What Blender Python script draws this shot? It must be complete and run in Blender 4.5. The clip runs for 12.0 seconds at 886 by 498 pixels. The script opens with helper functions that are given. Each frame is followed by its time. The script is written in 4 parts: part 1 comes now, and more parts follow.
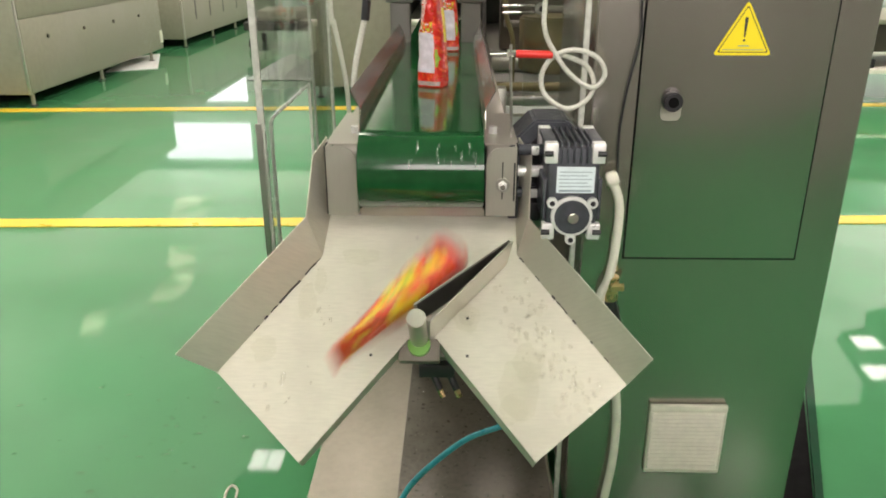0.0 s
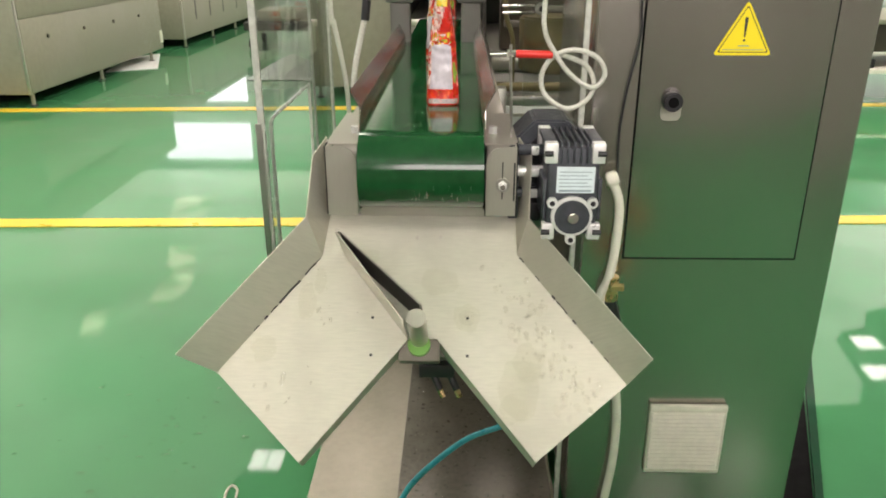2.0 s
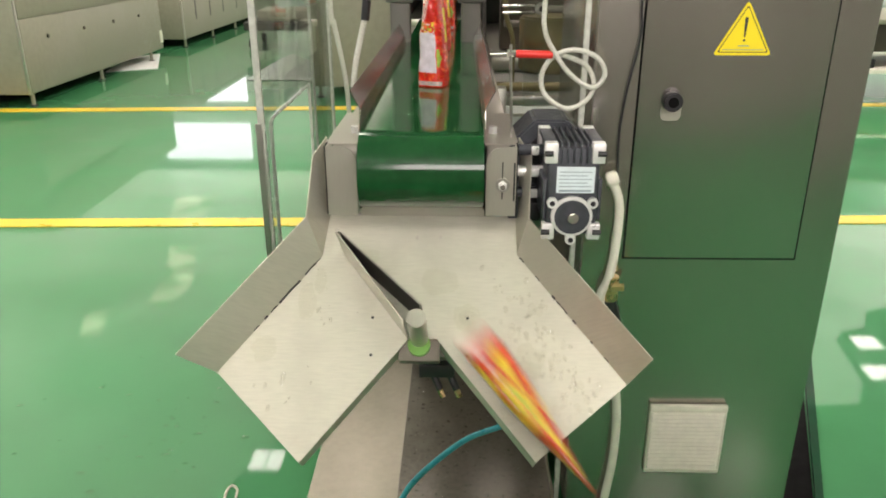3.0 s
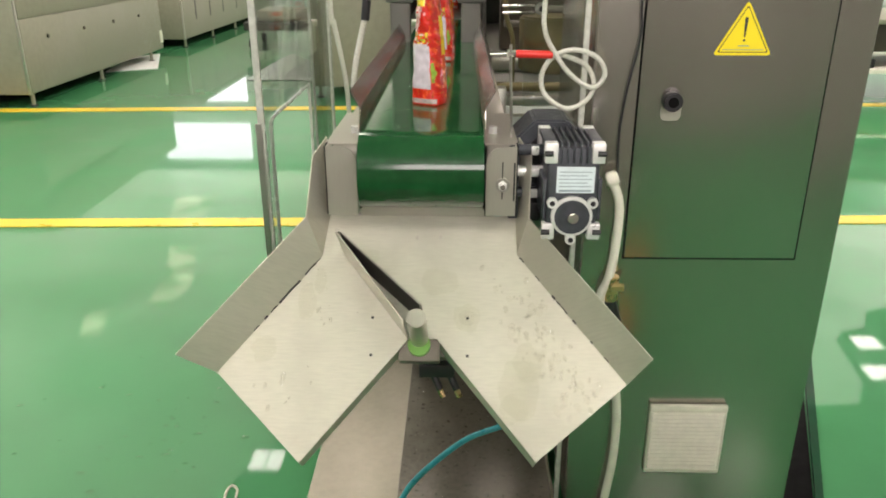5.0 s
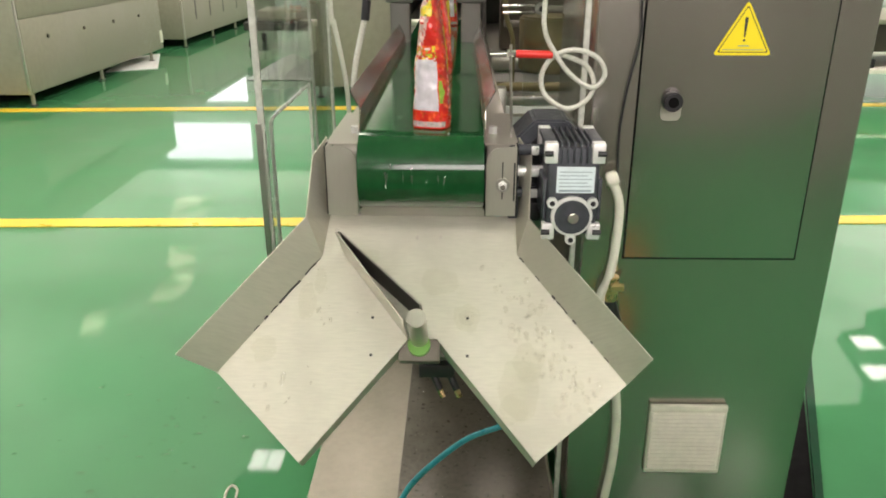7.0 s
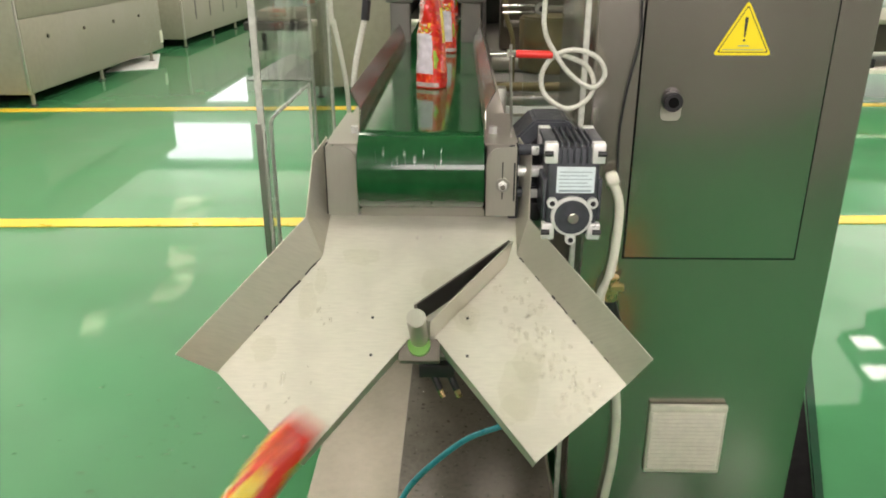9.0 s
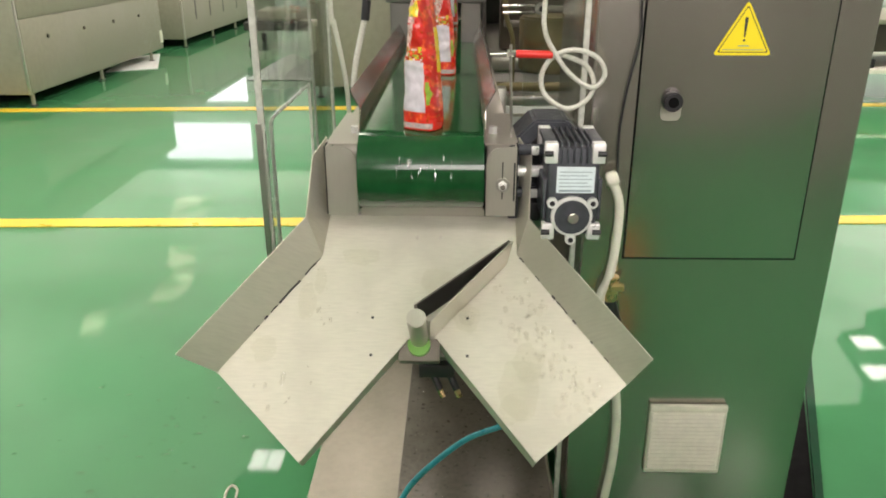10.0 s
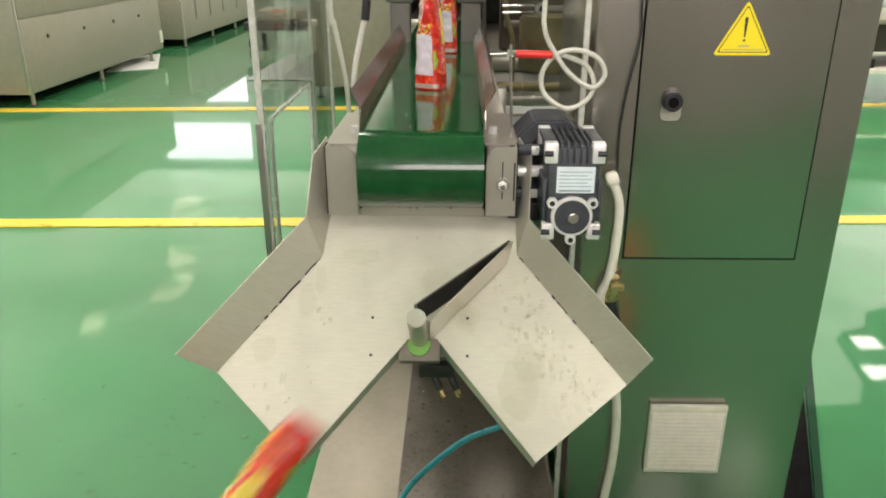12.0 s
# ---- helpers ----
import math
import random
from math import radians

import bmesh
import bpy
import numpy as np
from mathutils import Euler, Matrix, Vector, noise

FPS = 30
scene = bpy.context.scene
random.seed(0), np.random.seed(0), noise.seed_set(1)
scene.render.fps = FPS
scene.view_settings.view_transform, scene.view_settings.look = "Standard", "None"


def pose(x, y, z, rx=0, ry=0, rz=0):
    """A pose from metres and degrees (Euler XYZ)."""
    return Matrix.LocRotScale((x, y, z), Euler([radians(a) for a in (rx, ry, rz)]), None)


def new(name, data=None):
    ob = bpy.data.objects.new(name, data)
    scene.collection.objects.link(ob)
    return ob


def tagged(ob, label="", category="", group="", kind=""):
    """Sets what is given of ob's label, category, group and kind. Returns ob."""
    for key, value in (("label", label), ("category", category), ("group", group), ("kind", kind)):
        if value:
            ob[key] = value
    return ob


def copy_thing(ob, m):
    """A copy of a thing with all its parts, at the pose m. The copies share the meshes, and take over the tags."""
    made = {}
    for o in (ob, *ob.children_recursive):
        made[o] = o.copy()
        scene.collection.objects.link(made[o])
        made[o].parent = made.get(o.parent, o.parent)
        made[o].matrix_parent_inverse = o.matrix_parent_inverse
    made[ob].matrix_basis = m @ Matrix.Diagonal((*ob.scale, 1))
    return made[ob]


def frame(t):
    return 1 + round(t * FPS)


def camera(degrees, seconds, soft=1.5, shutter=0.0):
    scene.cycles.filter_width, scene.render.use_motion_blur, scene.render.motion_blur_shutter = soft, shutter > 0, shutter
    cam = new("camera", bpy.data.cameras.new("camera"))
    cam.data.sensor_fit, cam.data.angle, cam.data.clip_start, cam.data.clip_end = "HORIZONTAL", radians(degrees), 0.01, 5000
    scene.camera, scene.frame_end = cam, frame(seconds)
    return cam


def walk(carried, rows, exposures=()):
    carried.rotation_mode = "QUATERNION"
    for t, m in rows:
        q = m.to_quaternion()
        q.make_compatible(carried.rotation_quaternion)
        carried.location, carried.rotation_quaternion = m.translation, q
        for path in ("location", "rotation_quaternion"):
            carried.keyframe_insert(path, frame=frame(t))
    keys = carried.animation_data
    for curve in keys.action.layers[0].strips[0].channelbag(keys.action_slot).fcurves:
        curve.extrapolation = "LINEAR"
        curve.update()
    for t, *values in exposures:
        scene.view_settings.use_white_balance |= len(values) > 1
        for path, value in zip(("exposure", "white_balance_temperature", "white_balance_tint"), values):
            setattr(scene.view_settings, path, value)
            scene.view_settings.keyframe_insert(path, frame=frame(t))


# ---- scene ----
# the camera stands still on a tripod
cam = camera(60.0, 12.0, soft=1.9, shutter=0.6)
EYE = (0.060, -1.222, 1.200)
STAND = pose(*EYE, 90 - 21.7, 0, 1.2)
walk(cam, [(0.0, STAND), (12.0, STAND)], [(0.0, -0.30, 6760, 29), (12.0, -0.30, 6760, 29)])

# ---- light: a closed hall lit by ceiling panels ----
world = bpy.data.worlds.new("world")
scene.world = world
world.use_nodes = True
world.node_tree.nodes["Background"].inputs[0].default_value = (0.6, 0.63, 0.62, 1)
world.node_tree.nodes["Background"].inputs[1].default_value = 0.05
CEIL = 4.2
LAMP_POWER = 75.0
LAMPS = [(-3.4, -2.4), (-1.9, -2.4), (1.6, -2.4), (3.2, -2.4), (-3.4, 0.9), (-1.2, 0.9), (1.2, 0.9), (3.4, 0.9), (-3.4, 3.2), (-1.2, 3.2), (1.0, 3.2), (3.4, 3.2),
         (-2.06, 5.85), (1.0, 6.0), (5.99, 8.74), (5.75, 7.90), (-6.6, 6.5), (7.8, 5.0), (1.2, 9.2), (1.6, 13.0), (-3.0, 14.5)]


def lamp(x, y):
    light = bpy.data.lights.new("panel_light", "AREA")
    light.shape, light.size, light.size_y = "RECTANGLE", (1.15 if y < 5 else 0.36), (0.55 if y < 5 else 0.36)
    light.energy, light.color = LAMP_POWER * (0.13 if y < 0 else 0.24 if y < 2 else 0.85 if y < 5 else 2.1), (0.94, 0.95, 0.82)
    ob = new("panel_light", light)
    ob.matrix_world = pose(x, y, CEIL - 0.035)


for lx, ly in LAMPS[:12] + [(1.0, 6.0), (-6.6, 6.5), (7.8, 5.0), (1.2, 9.2), (1.6, 13.0)]:
    lamp(lx, ly)
# daylight through the three windows of the wall behind
SOUTH = ((-3.4, -1.2), (-0.6, 1.6), (2.2, 4.4))
for wx0, wx1 in SOUTH:
    light = bpy.data.lights.new("window_light", "AREA")
    light.shape, light.size, light.size_y = "RECTANGLE", wx1 - wx0 - 0.1, 1.6
    light.energy, light.color = 108.0, (0.97, 0.97, 0.86)
    new("window_light", light).matrix_world = pose((wx0 + wx1) / 2, -5.97, 3.05, 82)


# ---- materials ----
def material(name, color, rough=0.5, metal=0.0, noise_scale=30.0, vary=0.15, bump=0.0, bump_scale=200.0, stretch=(1, 1, 1), rough_vary=0.1, coat=0.0, patch=0.0, patch_color=None, patch_scale=4.0, emit=0.0):
    m = bpy.data.materials.new(name)
    m.use_nodes = True
    n, l = m.node_tree.nodes, m.node_tree.links
    b = n["Principled BSDF"]
    b.inputs["Metallic"].default_value = metal
    b.inputs["Coat Weight"].default_value = coat
    b.inputs["Coat Roughness"].default_value = 0.055
    tc = n.new("ShaderNodeTexCoord")
    mp = n.new("ShaderNodeMapping")
    mp.inputs["Scale"].default_value = stretch
    l.new(tc.outputs["Object"], mp.inputs["Vector"])
    tx = n.new("ShaderNodeTexNoise")
    tx.inputs["Scale"].default_value, tx.inputs["Detail"].default_value = noise_scale, 6
    l.new(mp.outputs[0], tx.inputs["Vector"])
    ramp = n.new("ShaderNodeMapRange")
    ramp.inputs["From Min"].default_value, ramp.inputs["From Max"].default_value = 0.3, 0.7
    ramp.inputs["To Min"].default_value, ramp.inputs["To Max"].default_value = 1 - vary, 1 + vary
    l.new(tx.outputs["Fac"], ramp.inputs["Value"])
    mul = n.new("ShaderNodeVectorMath")
    mul.operation = "SCALE"
    mul.inputs[0].default_value = color
    l.new(ramp.outputs[0], mul.inputs["Scale"])
    out = mul.outputs[0]
    if patch > 0:
        t2 = n.new("ShaderNodeTexNoise")
        t2.inputs["Scale"].default_value, t2.inputs["Detail"].default_value = patch_scale, 4
        l.new(tc.outputs["Object"], t2.inputs["Vector"])
        r2 = n.new("ShaderNodeMapRange")
        r2.inputs["From Min"].default_value, r2.inputs["From Max"].default_value = 0.48, 0.68
        r2.inputs["To Max"].default_value = patch
        l.new(t2.outputs["Fac"], r2.inputs["Value"])
        mx = n.new("ShaderNodeMix")
        mx.data_type = "RGBA"
        l.new(r2.outputs[0], mx.inputs[0])
        l.new(out, mx.inputs[6])
        mx.inputs[7].default_value = (*(patch_color or color), 1)
        out = mx.outputs[2]
    l.new(out, b.inputs["Base Color"])
    rr = n.new("ShaderNodeMapRange")
    rr.inputs["From Min"].default_value, rr.inputs["From Max"].default_value = 0.3, 0.7
    rr.inputs["To Min"].default_value, rr.inputs["To Max"].default_value = max(0.02, rough - rough_vary), min(1, rough + rough_vary)
    l.new(tx.outputs["Fac"], rr.inputs["Value"])
    l.new(rr.outputs[0], b.inputs["Roughness"])
    if bump:
        t3 = n.new("ShaderNodeTexNoise")
        t3.inputs["Scale"].default_value, t3.inputs["Detail"].default_value = bump_scale, 3
        l.new(mp.outputs[0], t3.inputs["Vector"])
        bp = n.new("ShaderNodeBump")
        bp.inputs["Strength"].default_value, bp.inputs["Distance"].default_value = bump, 0.002
        l.new(t3.outputs["Fac"], bp.inputs["Height"])
        l.new(bp.outputs[0], b.inputs["Normal"])
    if emit:
        b.inputs["Emission Color"].default_value = (*color, 1)
        b.inputs["Emission Strength"].default_value = emit
    return m


def clear_material(name, tint, gloss_rough=0.02, low=0.03):
    m = bpy.data.materials.new(name)
    m.use_nodes = True
    n, l = m.node_tree.nodes, m.node_tree.links
    n.remove(n["Principled BSDF"])
    tr, gl, mx, lw = n.new("ShaderNodeBsdfTransparent"), n.new("ShaderNodeBsdfGlossy"), n.new("ShaderNodeMixShader"), n.new("ShaderNodeLayerWeight")
    pw = n.new("ShaderNodeMath")
    pw.operation = "POWER"
    pw.inputs[1].default_value = 4.0
    fr = n.new("ShaderNodeMapRange")
    fr.inputs["To Min"].default_value, fr.inputs["To Max"].default_value = low, 0.7
    l.new(lw.outputs["Facing"], pw.inputs[0])
    l.new(pw.outputs[0], fr.inputs["Value"])
    tr.inputs[0].default_value = (*tint, 1)
    gl.inputs["Roughness"].default_value = gloss_rough
    l.new(fr.outputs[0], mx.inputs[0])
    l.new(tr.outputs[0], mx.inputs[1])
    l.new(gl.outputs[0], mx.inputs[2])
    l.new(mx.outputs[0], n["Material Output"].inputs[0])
    return m


FLOOR = material("green_epoxy", (0.040, 0.235, 0.092), 0.45, 0, 2.2, 0.10, 0.025, 4.0, rough_vary=0.06, coat=1.0, patch=0.4, patch_color=(0.065, 0.31, 0.14), patch_scale=0.9)
LINE = material("yellow_line_paint", (0.80, 0.58, 0.04), 0.35, 0, 8, 0.10, coat=0.2)
WALL = material("white_wall_paint", (0.78, 0.80, 0.78), 0.6, 0, 3, 0.04)
BEIGE = material("warm_grey_wall", (0.29, 0.28, 0.26), 0.6, 0, 3, 0.05)
SCREEN = material("warm_grey_reflect_screen", (0.27, 0.25, 0.23), 0.6, 0, 3, 0.05)
CEIL_DARK = material("dark_reflect_sheet", (0.05, 0.05, 0.048), 0.7, 0, 2, 0.1)
CEILING = material("white_ceiling_panel", (0.80, 0.80, 0.76), 0.7, 0, 2, 0.04)
GLOW = material("lamp_diffuser", (1.0, 0.97, 0.9), 0.5, emit=11.0)
HEAD = material("black_housing", (0.018, 0.017, 0.015), 0.8, 0, 12, 0.3)
WINDOW = material("daylit_window", (0.92, 0.97, 1.0), 0.5, emit=2.7)


def glow_sheet_material(name, color, strength):
    """A mottled glowing sheet, added on the ceiling to brighten the floor's reflections."""
    m = bpy.data.materials.new(name)
    m.use_nodes = True
    n, l = m.node_tree.nodes, m.node_tree.links
    b = n["Principled BSDF"]
    b.inputs["Base Color"].default_value = (0.7, 0.7, 0.66, 1)
    b.inputs["Emission Color"].default_value = (*color, 1)
    tc, tx, mr = n.new("ShaderNodeTexCoord"), n.new("ShaderNodeTexNoise"), n.new("ShaderNodeMapRange")
    tx.inputs["Scale"].default_value, tx.inputs["Detail"].default_value = 0.45, 4
    l.new(tc.outputs["Object"], tx.inputs["Vector"])
    mr.inputs["From Min"].default_value, mr.inputs["From Max"].default_value = 0.35, 0.65
    mr.inputs["To Min"].default_value, mr.inputs["To Max"].default_value = strength * 0.7, strength * 1.3
    l.new(tx.outputs["Fac"], mr.inputs["Value"])
    l.new(mr.outputs[0], b.inputs["Emission Strength"])
    return m


SHEET_DULL = glow_sheet_material("dull_glow_sheet", (1.0, 0.98, 0.80), 0.9)
SHEET_BRIGHT = glow_sheet_material("bright_glow_sheet", (1.0, 0.97, 0.86), 1.7)
SHEET_STREAK = glow_sheet_material("cream_glow_streak", (1.0, 0.95, 0.68), 1.5)
SHEET_STREAK.node_tree.nodes["Noise Texture"].inputs["Scale"].default_value = 1.7
SHEET_STREAK.node_tree.nodes["Map Range"].inputs["To Min"].default_value = 0.2
SHEET_STREAK.node_tree.nodes["Map Range"].inputs["To Max"].default_value = 3.0
STEEL = material("brushed_steel", (0.42, 0.405, 0.37), 0.34, 1, 60, 0.10, 0.05, 300, (1, 1, 14), 0.05)
GUIDE = material("dark_guide_steel", (0.40, 0.36, 0.325), 0.22, 1, 50, 0.07, 0.04, 300, (14, 1, 1), 0.05)
STEEL_H = material("brushed_steel_sheet", (0.52, 0.495, 0.43), 0.32, 0.75, 50, 0.03, 0.0, 300, (9, 1, 1), 0.04, patch=0.25, patch_color=(0.50, 0.46, 0.40), patch_scale=9)
CHUTE = material("satin_steel_sheet", (0.61, 0.595, 0.50), 0.44, 0.54, 40, 0.06, 0.05, 350, (1, 8, 1), 0.09, patch=0.5, patch_color=(0.45, 0.435, 0.365), patch_scale=7)
PLATE = material("stained_base_steel", (0.235, 0.215, 0.165), 0.36, 0.45, 60, 0.06, 0.05, 160, (1, 1, 1), 0.05, patch=0.3, patch_color=(0.27, 0.25, 0.20), patch_scale=16)
DARK_SHEET = material("dark_base_sheet", (0.075, 0.066, 0.048), 0.34, 0.3, 90, 0.25, 0.25, 140, (1, 1, 1), 0.08, patch=0.5, patch_color=(0.11, 0.10, 0.075), patch_scale=22)
COLUMN = material("grey_column_steel", (0.17, 0.165, 0.15), 0.5, 0.4, 40, 0.08, patch=0.3, patch_color=(0.13, 0.125, 0.115), patch_scale=10)
DULL = material("dull_steel_plate", (0.15, 0.137, 0.11), 0.45, 0.5, 60, 0.10, 0.12, 120, (1, 1, 1), 0.06, patch=0.25, patch_color=(0.22, 0.20, 0.16), patch_scale=14)
BURNT = material("dark_weld", (0.06, 0.055, 0.06), 0.6, 0.4, 120, 0.5)
CABINET = material("brushed_cabinet_steel", (0.43, 0.405, 0.37), 0.23, 0.95, 260, 0.018, 0.01, 500, (0.5, 1, 0.05), 0.012, patch=0.15, patch_color=(0.44, 0.40, 0.36), patch_scale=3)
MACHINE = material("beige_grey_steel", (0.27, 0.26, 0.195), 0.5, 0.15, 20, 0.08, patch=0.2, patch_color=(0.34, 0.31, 0.26), patch_scale=2)
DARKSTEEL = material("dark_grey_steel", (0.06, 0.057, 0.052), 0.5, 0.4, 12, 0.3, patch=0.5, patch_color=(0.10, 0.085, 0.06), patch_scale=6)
BROWN = material("brown_cover", (0.055, 0.042, 0.028), 0.5, 0.1, 8, 0.3)
BLACK = material("black_plastic", (0.015, 0.015, 0.017), 0.4, 0, 60, 0.2, 0.05, 400)
RUBBER_SHADE = material("black_rubber_and_shade", (0.004, 0.004, 0.004), 0.9, 0, 40, 0.2)
CAST = material("dark_cast_aluminium", (0.05, 0.055, 0.065), 0.45, 0.3, 90, 0.2, 0.2, 500)
ALU = material("bright_aluminium", (0.80, 0.80, 0.78), 0.36, 0.45, 60, 0.06)
CHROME = material("polished_steel", (0.78, 0.76, 0.72), 0.14, 1, 60, 0.05)
BELT = material("wet_green_belt", (0.004, 0.058, 0.016), 0.10, 0, 35, 0.18, 0.03, 60, (1, 0.25, 1), 0.045, coat=0.0, patch=0.3, patch_color=(0.010, 0.085, 0.025), patch_scale=12)
GREENPAD = material("lime_green_plastic", (0.15, 0.38, 0.07), 0.4, 0, 40, 0.1)
HOSE = material("clear_braided_hose", (0.56, 0.56, 0.49), 0.25, 0, 500, 0.22, coat=0.4)
CREAM = material("cream_plastic", (0.80, 0.77, 0.66), 0.45, 0, 60, 0.06)
TEAL = material("teal_hose", (0.01, 0.30, 0.36), 0.35, 0, 60, 0.08)
REDP = material("red_plastic", (0.72, 0.03, 0.02), 0.35, 0, 60, 0.08)
YELLOW = material("yellow_sticker", (0.88, 0.70, 0.01), 0.35, 0, 30, 0.04)
HAZE = material("hazy_plastic_sheet", (0.34, 0.36, 0.345), 0.35, 0, 12, 0.12, coat=0.2)
PAPER = material("pale_label", (0.66, 0.76, 0.78), 0.45, 0, 60, 0.05)
INK = material("dark_print", (0.03, 0.03, 0.03), 0.5)
INKB = material("grey_print", (0.25, 0.33, 0.36), 0.5)
ACRYLIC = clear_material("clear_acrylic", (0.93, 0.96, 0.94))
ACRYL_EDGE = material("acrylic_edge", (0.50, 0.51, 0.46), 0.25, 0, 60, 0.1, coat=0.5)
OLIVE = material("tarnished_brass", (0.16, 0.13, 0.06), 0.4, 0.5, 20, 0.3, patch=0.6, patch_color=(0.07, 0.06, 0.03), patch_scale=9)
BRASS = material("brass_fitting", (0.60, 0.43, 0.22), 0.3, 0.9, 60, 0.1)
DKGREEN = material("dark_green_paint", (0.005, 0.05, 0.022), 0.7, 0, 10, 0.1, coat=0.2)
F_RED = material("red_film", (0.62, 0.022, 0.012), 0.25, 0, 45, 0.25, 0.5, 60, coat=0.4)
F_ORANGE = material("orange_red_film", (0.66, 0.085, 0.02), 0.22, 0, 90, 0.6, 0.5, 60, coat=0.4, patch=0.8, patch_color=(0.75, 0.03, 0.01), patch_scale=70)
F_WHITE = material("lilac_white_film", (0.60, 0.56, 0.60), 0.25, 0, 50, 0.12, 0.5, 60, coat=0.4)
F_PINK = material("pale_pink_film", (0.72, 0.45, 0.40), 0.25, 0, 120, 0.4, 0.5, 60, coat=0.4, patch=0.9, patch_color=(0.80, 0.70, 0.62), patch_scale=60)
F_YELLOW = material("yellow_film", (0.85, 0.58, 0.03), 0.22, 0, 80, 0.3, 0.5, 60, coat=0.4, patch=0.6, patch_color=(0.25, 0.35, 0.04), patch_scale=80)
F_GREEN = material("green_film", (0.25, 0.42, 0.04), 0.22, 0, 80, 0.3, 0.5, 60, coat=0.4)
F_SILVER = material("silver_print_film", (0.62, 0.55, 0.52), 0.25, 0.2, 160, 0.6, 0.4, 60, coat=0.6, patch=0.9, patch_color=(0.35, 0.03, 0.02), patch_scale=160)


WATER = clear_material("water_drop", (0.955, 0.95, 0.93), 0.02, 0.04)
WATERMARK = clear_material("water_mark", (0.955, 0.955, 0.935), 0.4, 0.01)
WETFILM = clear_material("water_film", (0.95, 0.97, 0.95), 0.08, 0.22)
WETSPOT = clear_material("wet_spot", (0.80, 0.85, 0.81), 0.2, 0.01)
FLOOR.node_tree.nodes["Principled BSDF"].inputs["Coat Roughness"].default_value = 0.035
FLOOR.node_tree.nodes["Principled BSDF"].inputs["Specular IOR Level"].default_value = 0.1
for m in (RUBBER_SHADE, DKGREEN, HEAD):
    m.node_tree.nodes["Principled BSDF"].inputs["Specular IOR Level"].default_value = 0.12


# ---- builders ----
def thing(name, label, category, group="", m=None):
    ob = new(name)
    ob.empty_display_size = 0.05
    if m is not None:
        ob.matrix_world = m
    return tagged(ob, label, category, group)


def mesh_of(bm, name, mats, smooth=False):
    me = bpy.data.meshes.new(name)
    bmesh.ops.recalc_face_normals(bm, faces=bm.faces)
    bm.to_mesh(me)
    bm.free()
    for m in mats if isinstance(mats, (list, tuple)) else [mats]:
        me.materials.append(m)
    if smooth:
        for p in me.polygons:
            p.use_smooth = True
        me.set_sharp_from_angle(angle=radians(40))
    return me


def part(name, bm, mat, parent=None, label="", m=None, smooth=True):
    ob = new(name, mesh_of(bm, name, mat, smooth))
    if parent is not None:
        ob.parent = parent
    if m is not None:
        ob.matrix_local = m
    return tagged(ob, label)


def box(lo, hi, bevel=0.0, bm=None, seg=2):
    bm = bm or bmesh.new()
    c = [(a + b) / 2 for a, b in zip(lo, hi)]
    s = [abs(b - a) for a, b in zip(lo, hi)]
    made = bmesh.ops.create_cube(bm, size=1, matrix=Matrix.Translation(c) @ Matrix.Diagonal((*s, 1)))
    if bevel:
        edges = list({e for v in made["verts"] for e in v.link_edges})
        bmesh.ops.bevel(bm, geom=edges, offset=bevel, segments=seg, profile=0.5, affect="EDGES")
    return bm


def rod(p0, p1, r, seg=20, bm=None, r2=None, bevel=0.0):
    bm = bm or bmesh.new()
    a, b = Vector(p0), Vector(p1)
    q = (b - a).to_track_quat("Z", "Y").to_matrix().to_4x4()
    made = bmesh.ops.create_cone(bm, cap_ends=True, segments=seg, radius1=r, radius2=r if r2 is None else r2, depth=(b - a).length, matrix=Matrix.Translation((a + b) / 2) @ q)
    if bevel:
        edges = [e for e in {e for v in made["verts"] for e in v.link_edges} if any(len(f.verts) > 4 for f in e.link_faces)]
        bmesh.ops.bevel(bm, geom=edges, offset=bevel, segments=2, affect="EDGES")
    return bm


def slab(points, thick, bm=None, bevel=0.0):
    """A sheet: the polygon of 3D points, thickened along its normal."""
    bm = bm or bmesh.new()
    pts = [Vector(p) for p in points]
    nrm = Vector((0, 0, 0))
    for i, p in enumerate(pts):
        nrm += p.cross(pts[(i + 1) % len(pts)])
    nrm.normalize()
    lo = [bm.verts.new(p - nrm * thick / 2) for p in pts]
    hi = [bm.verts.new(p + nrm * thick / 2) for p in pts]
    faces = [bm.faces.new(hi), bm.faces.new(lo[::-1])]
    for i in range(len(pts)):
        j = (i + 1) % len(pts)
        faces.append(bm.faces.new((lo[i], lo[j], hi[j], hi[i])))
    if bevel:
        bmesh.ops.bevel(bm, geom=list({e for f in faces for e in f.edges}), offset=bevel, segments=2, affect="EDGES")
    return bm


def smooth_path(points, n=10):
    """Points of a smooth curve through the given ones."""
    p = [Vector(q) for q in points]
    p = [p[0] * 2 - p[1]] + p + [p[-1] * 2 - p[-2]]
    out = []
    for i in range(1, len(p) - 2):
        for k in range(n):
            t = k / n
            out.append(0.5 * (2 * p[i] + (p[i + 1] - p[i - 1]) * t + (2 * p[i - 1] - 5 * p[i] + 4 * p[i + 1] - p[i + 2]) * t * t + (3 * p[i] - p[i - 1] - 3 * p[i + 1] + p[i + 2]) * t ** 3))
    return out + [p[-2]]


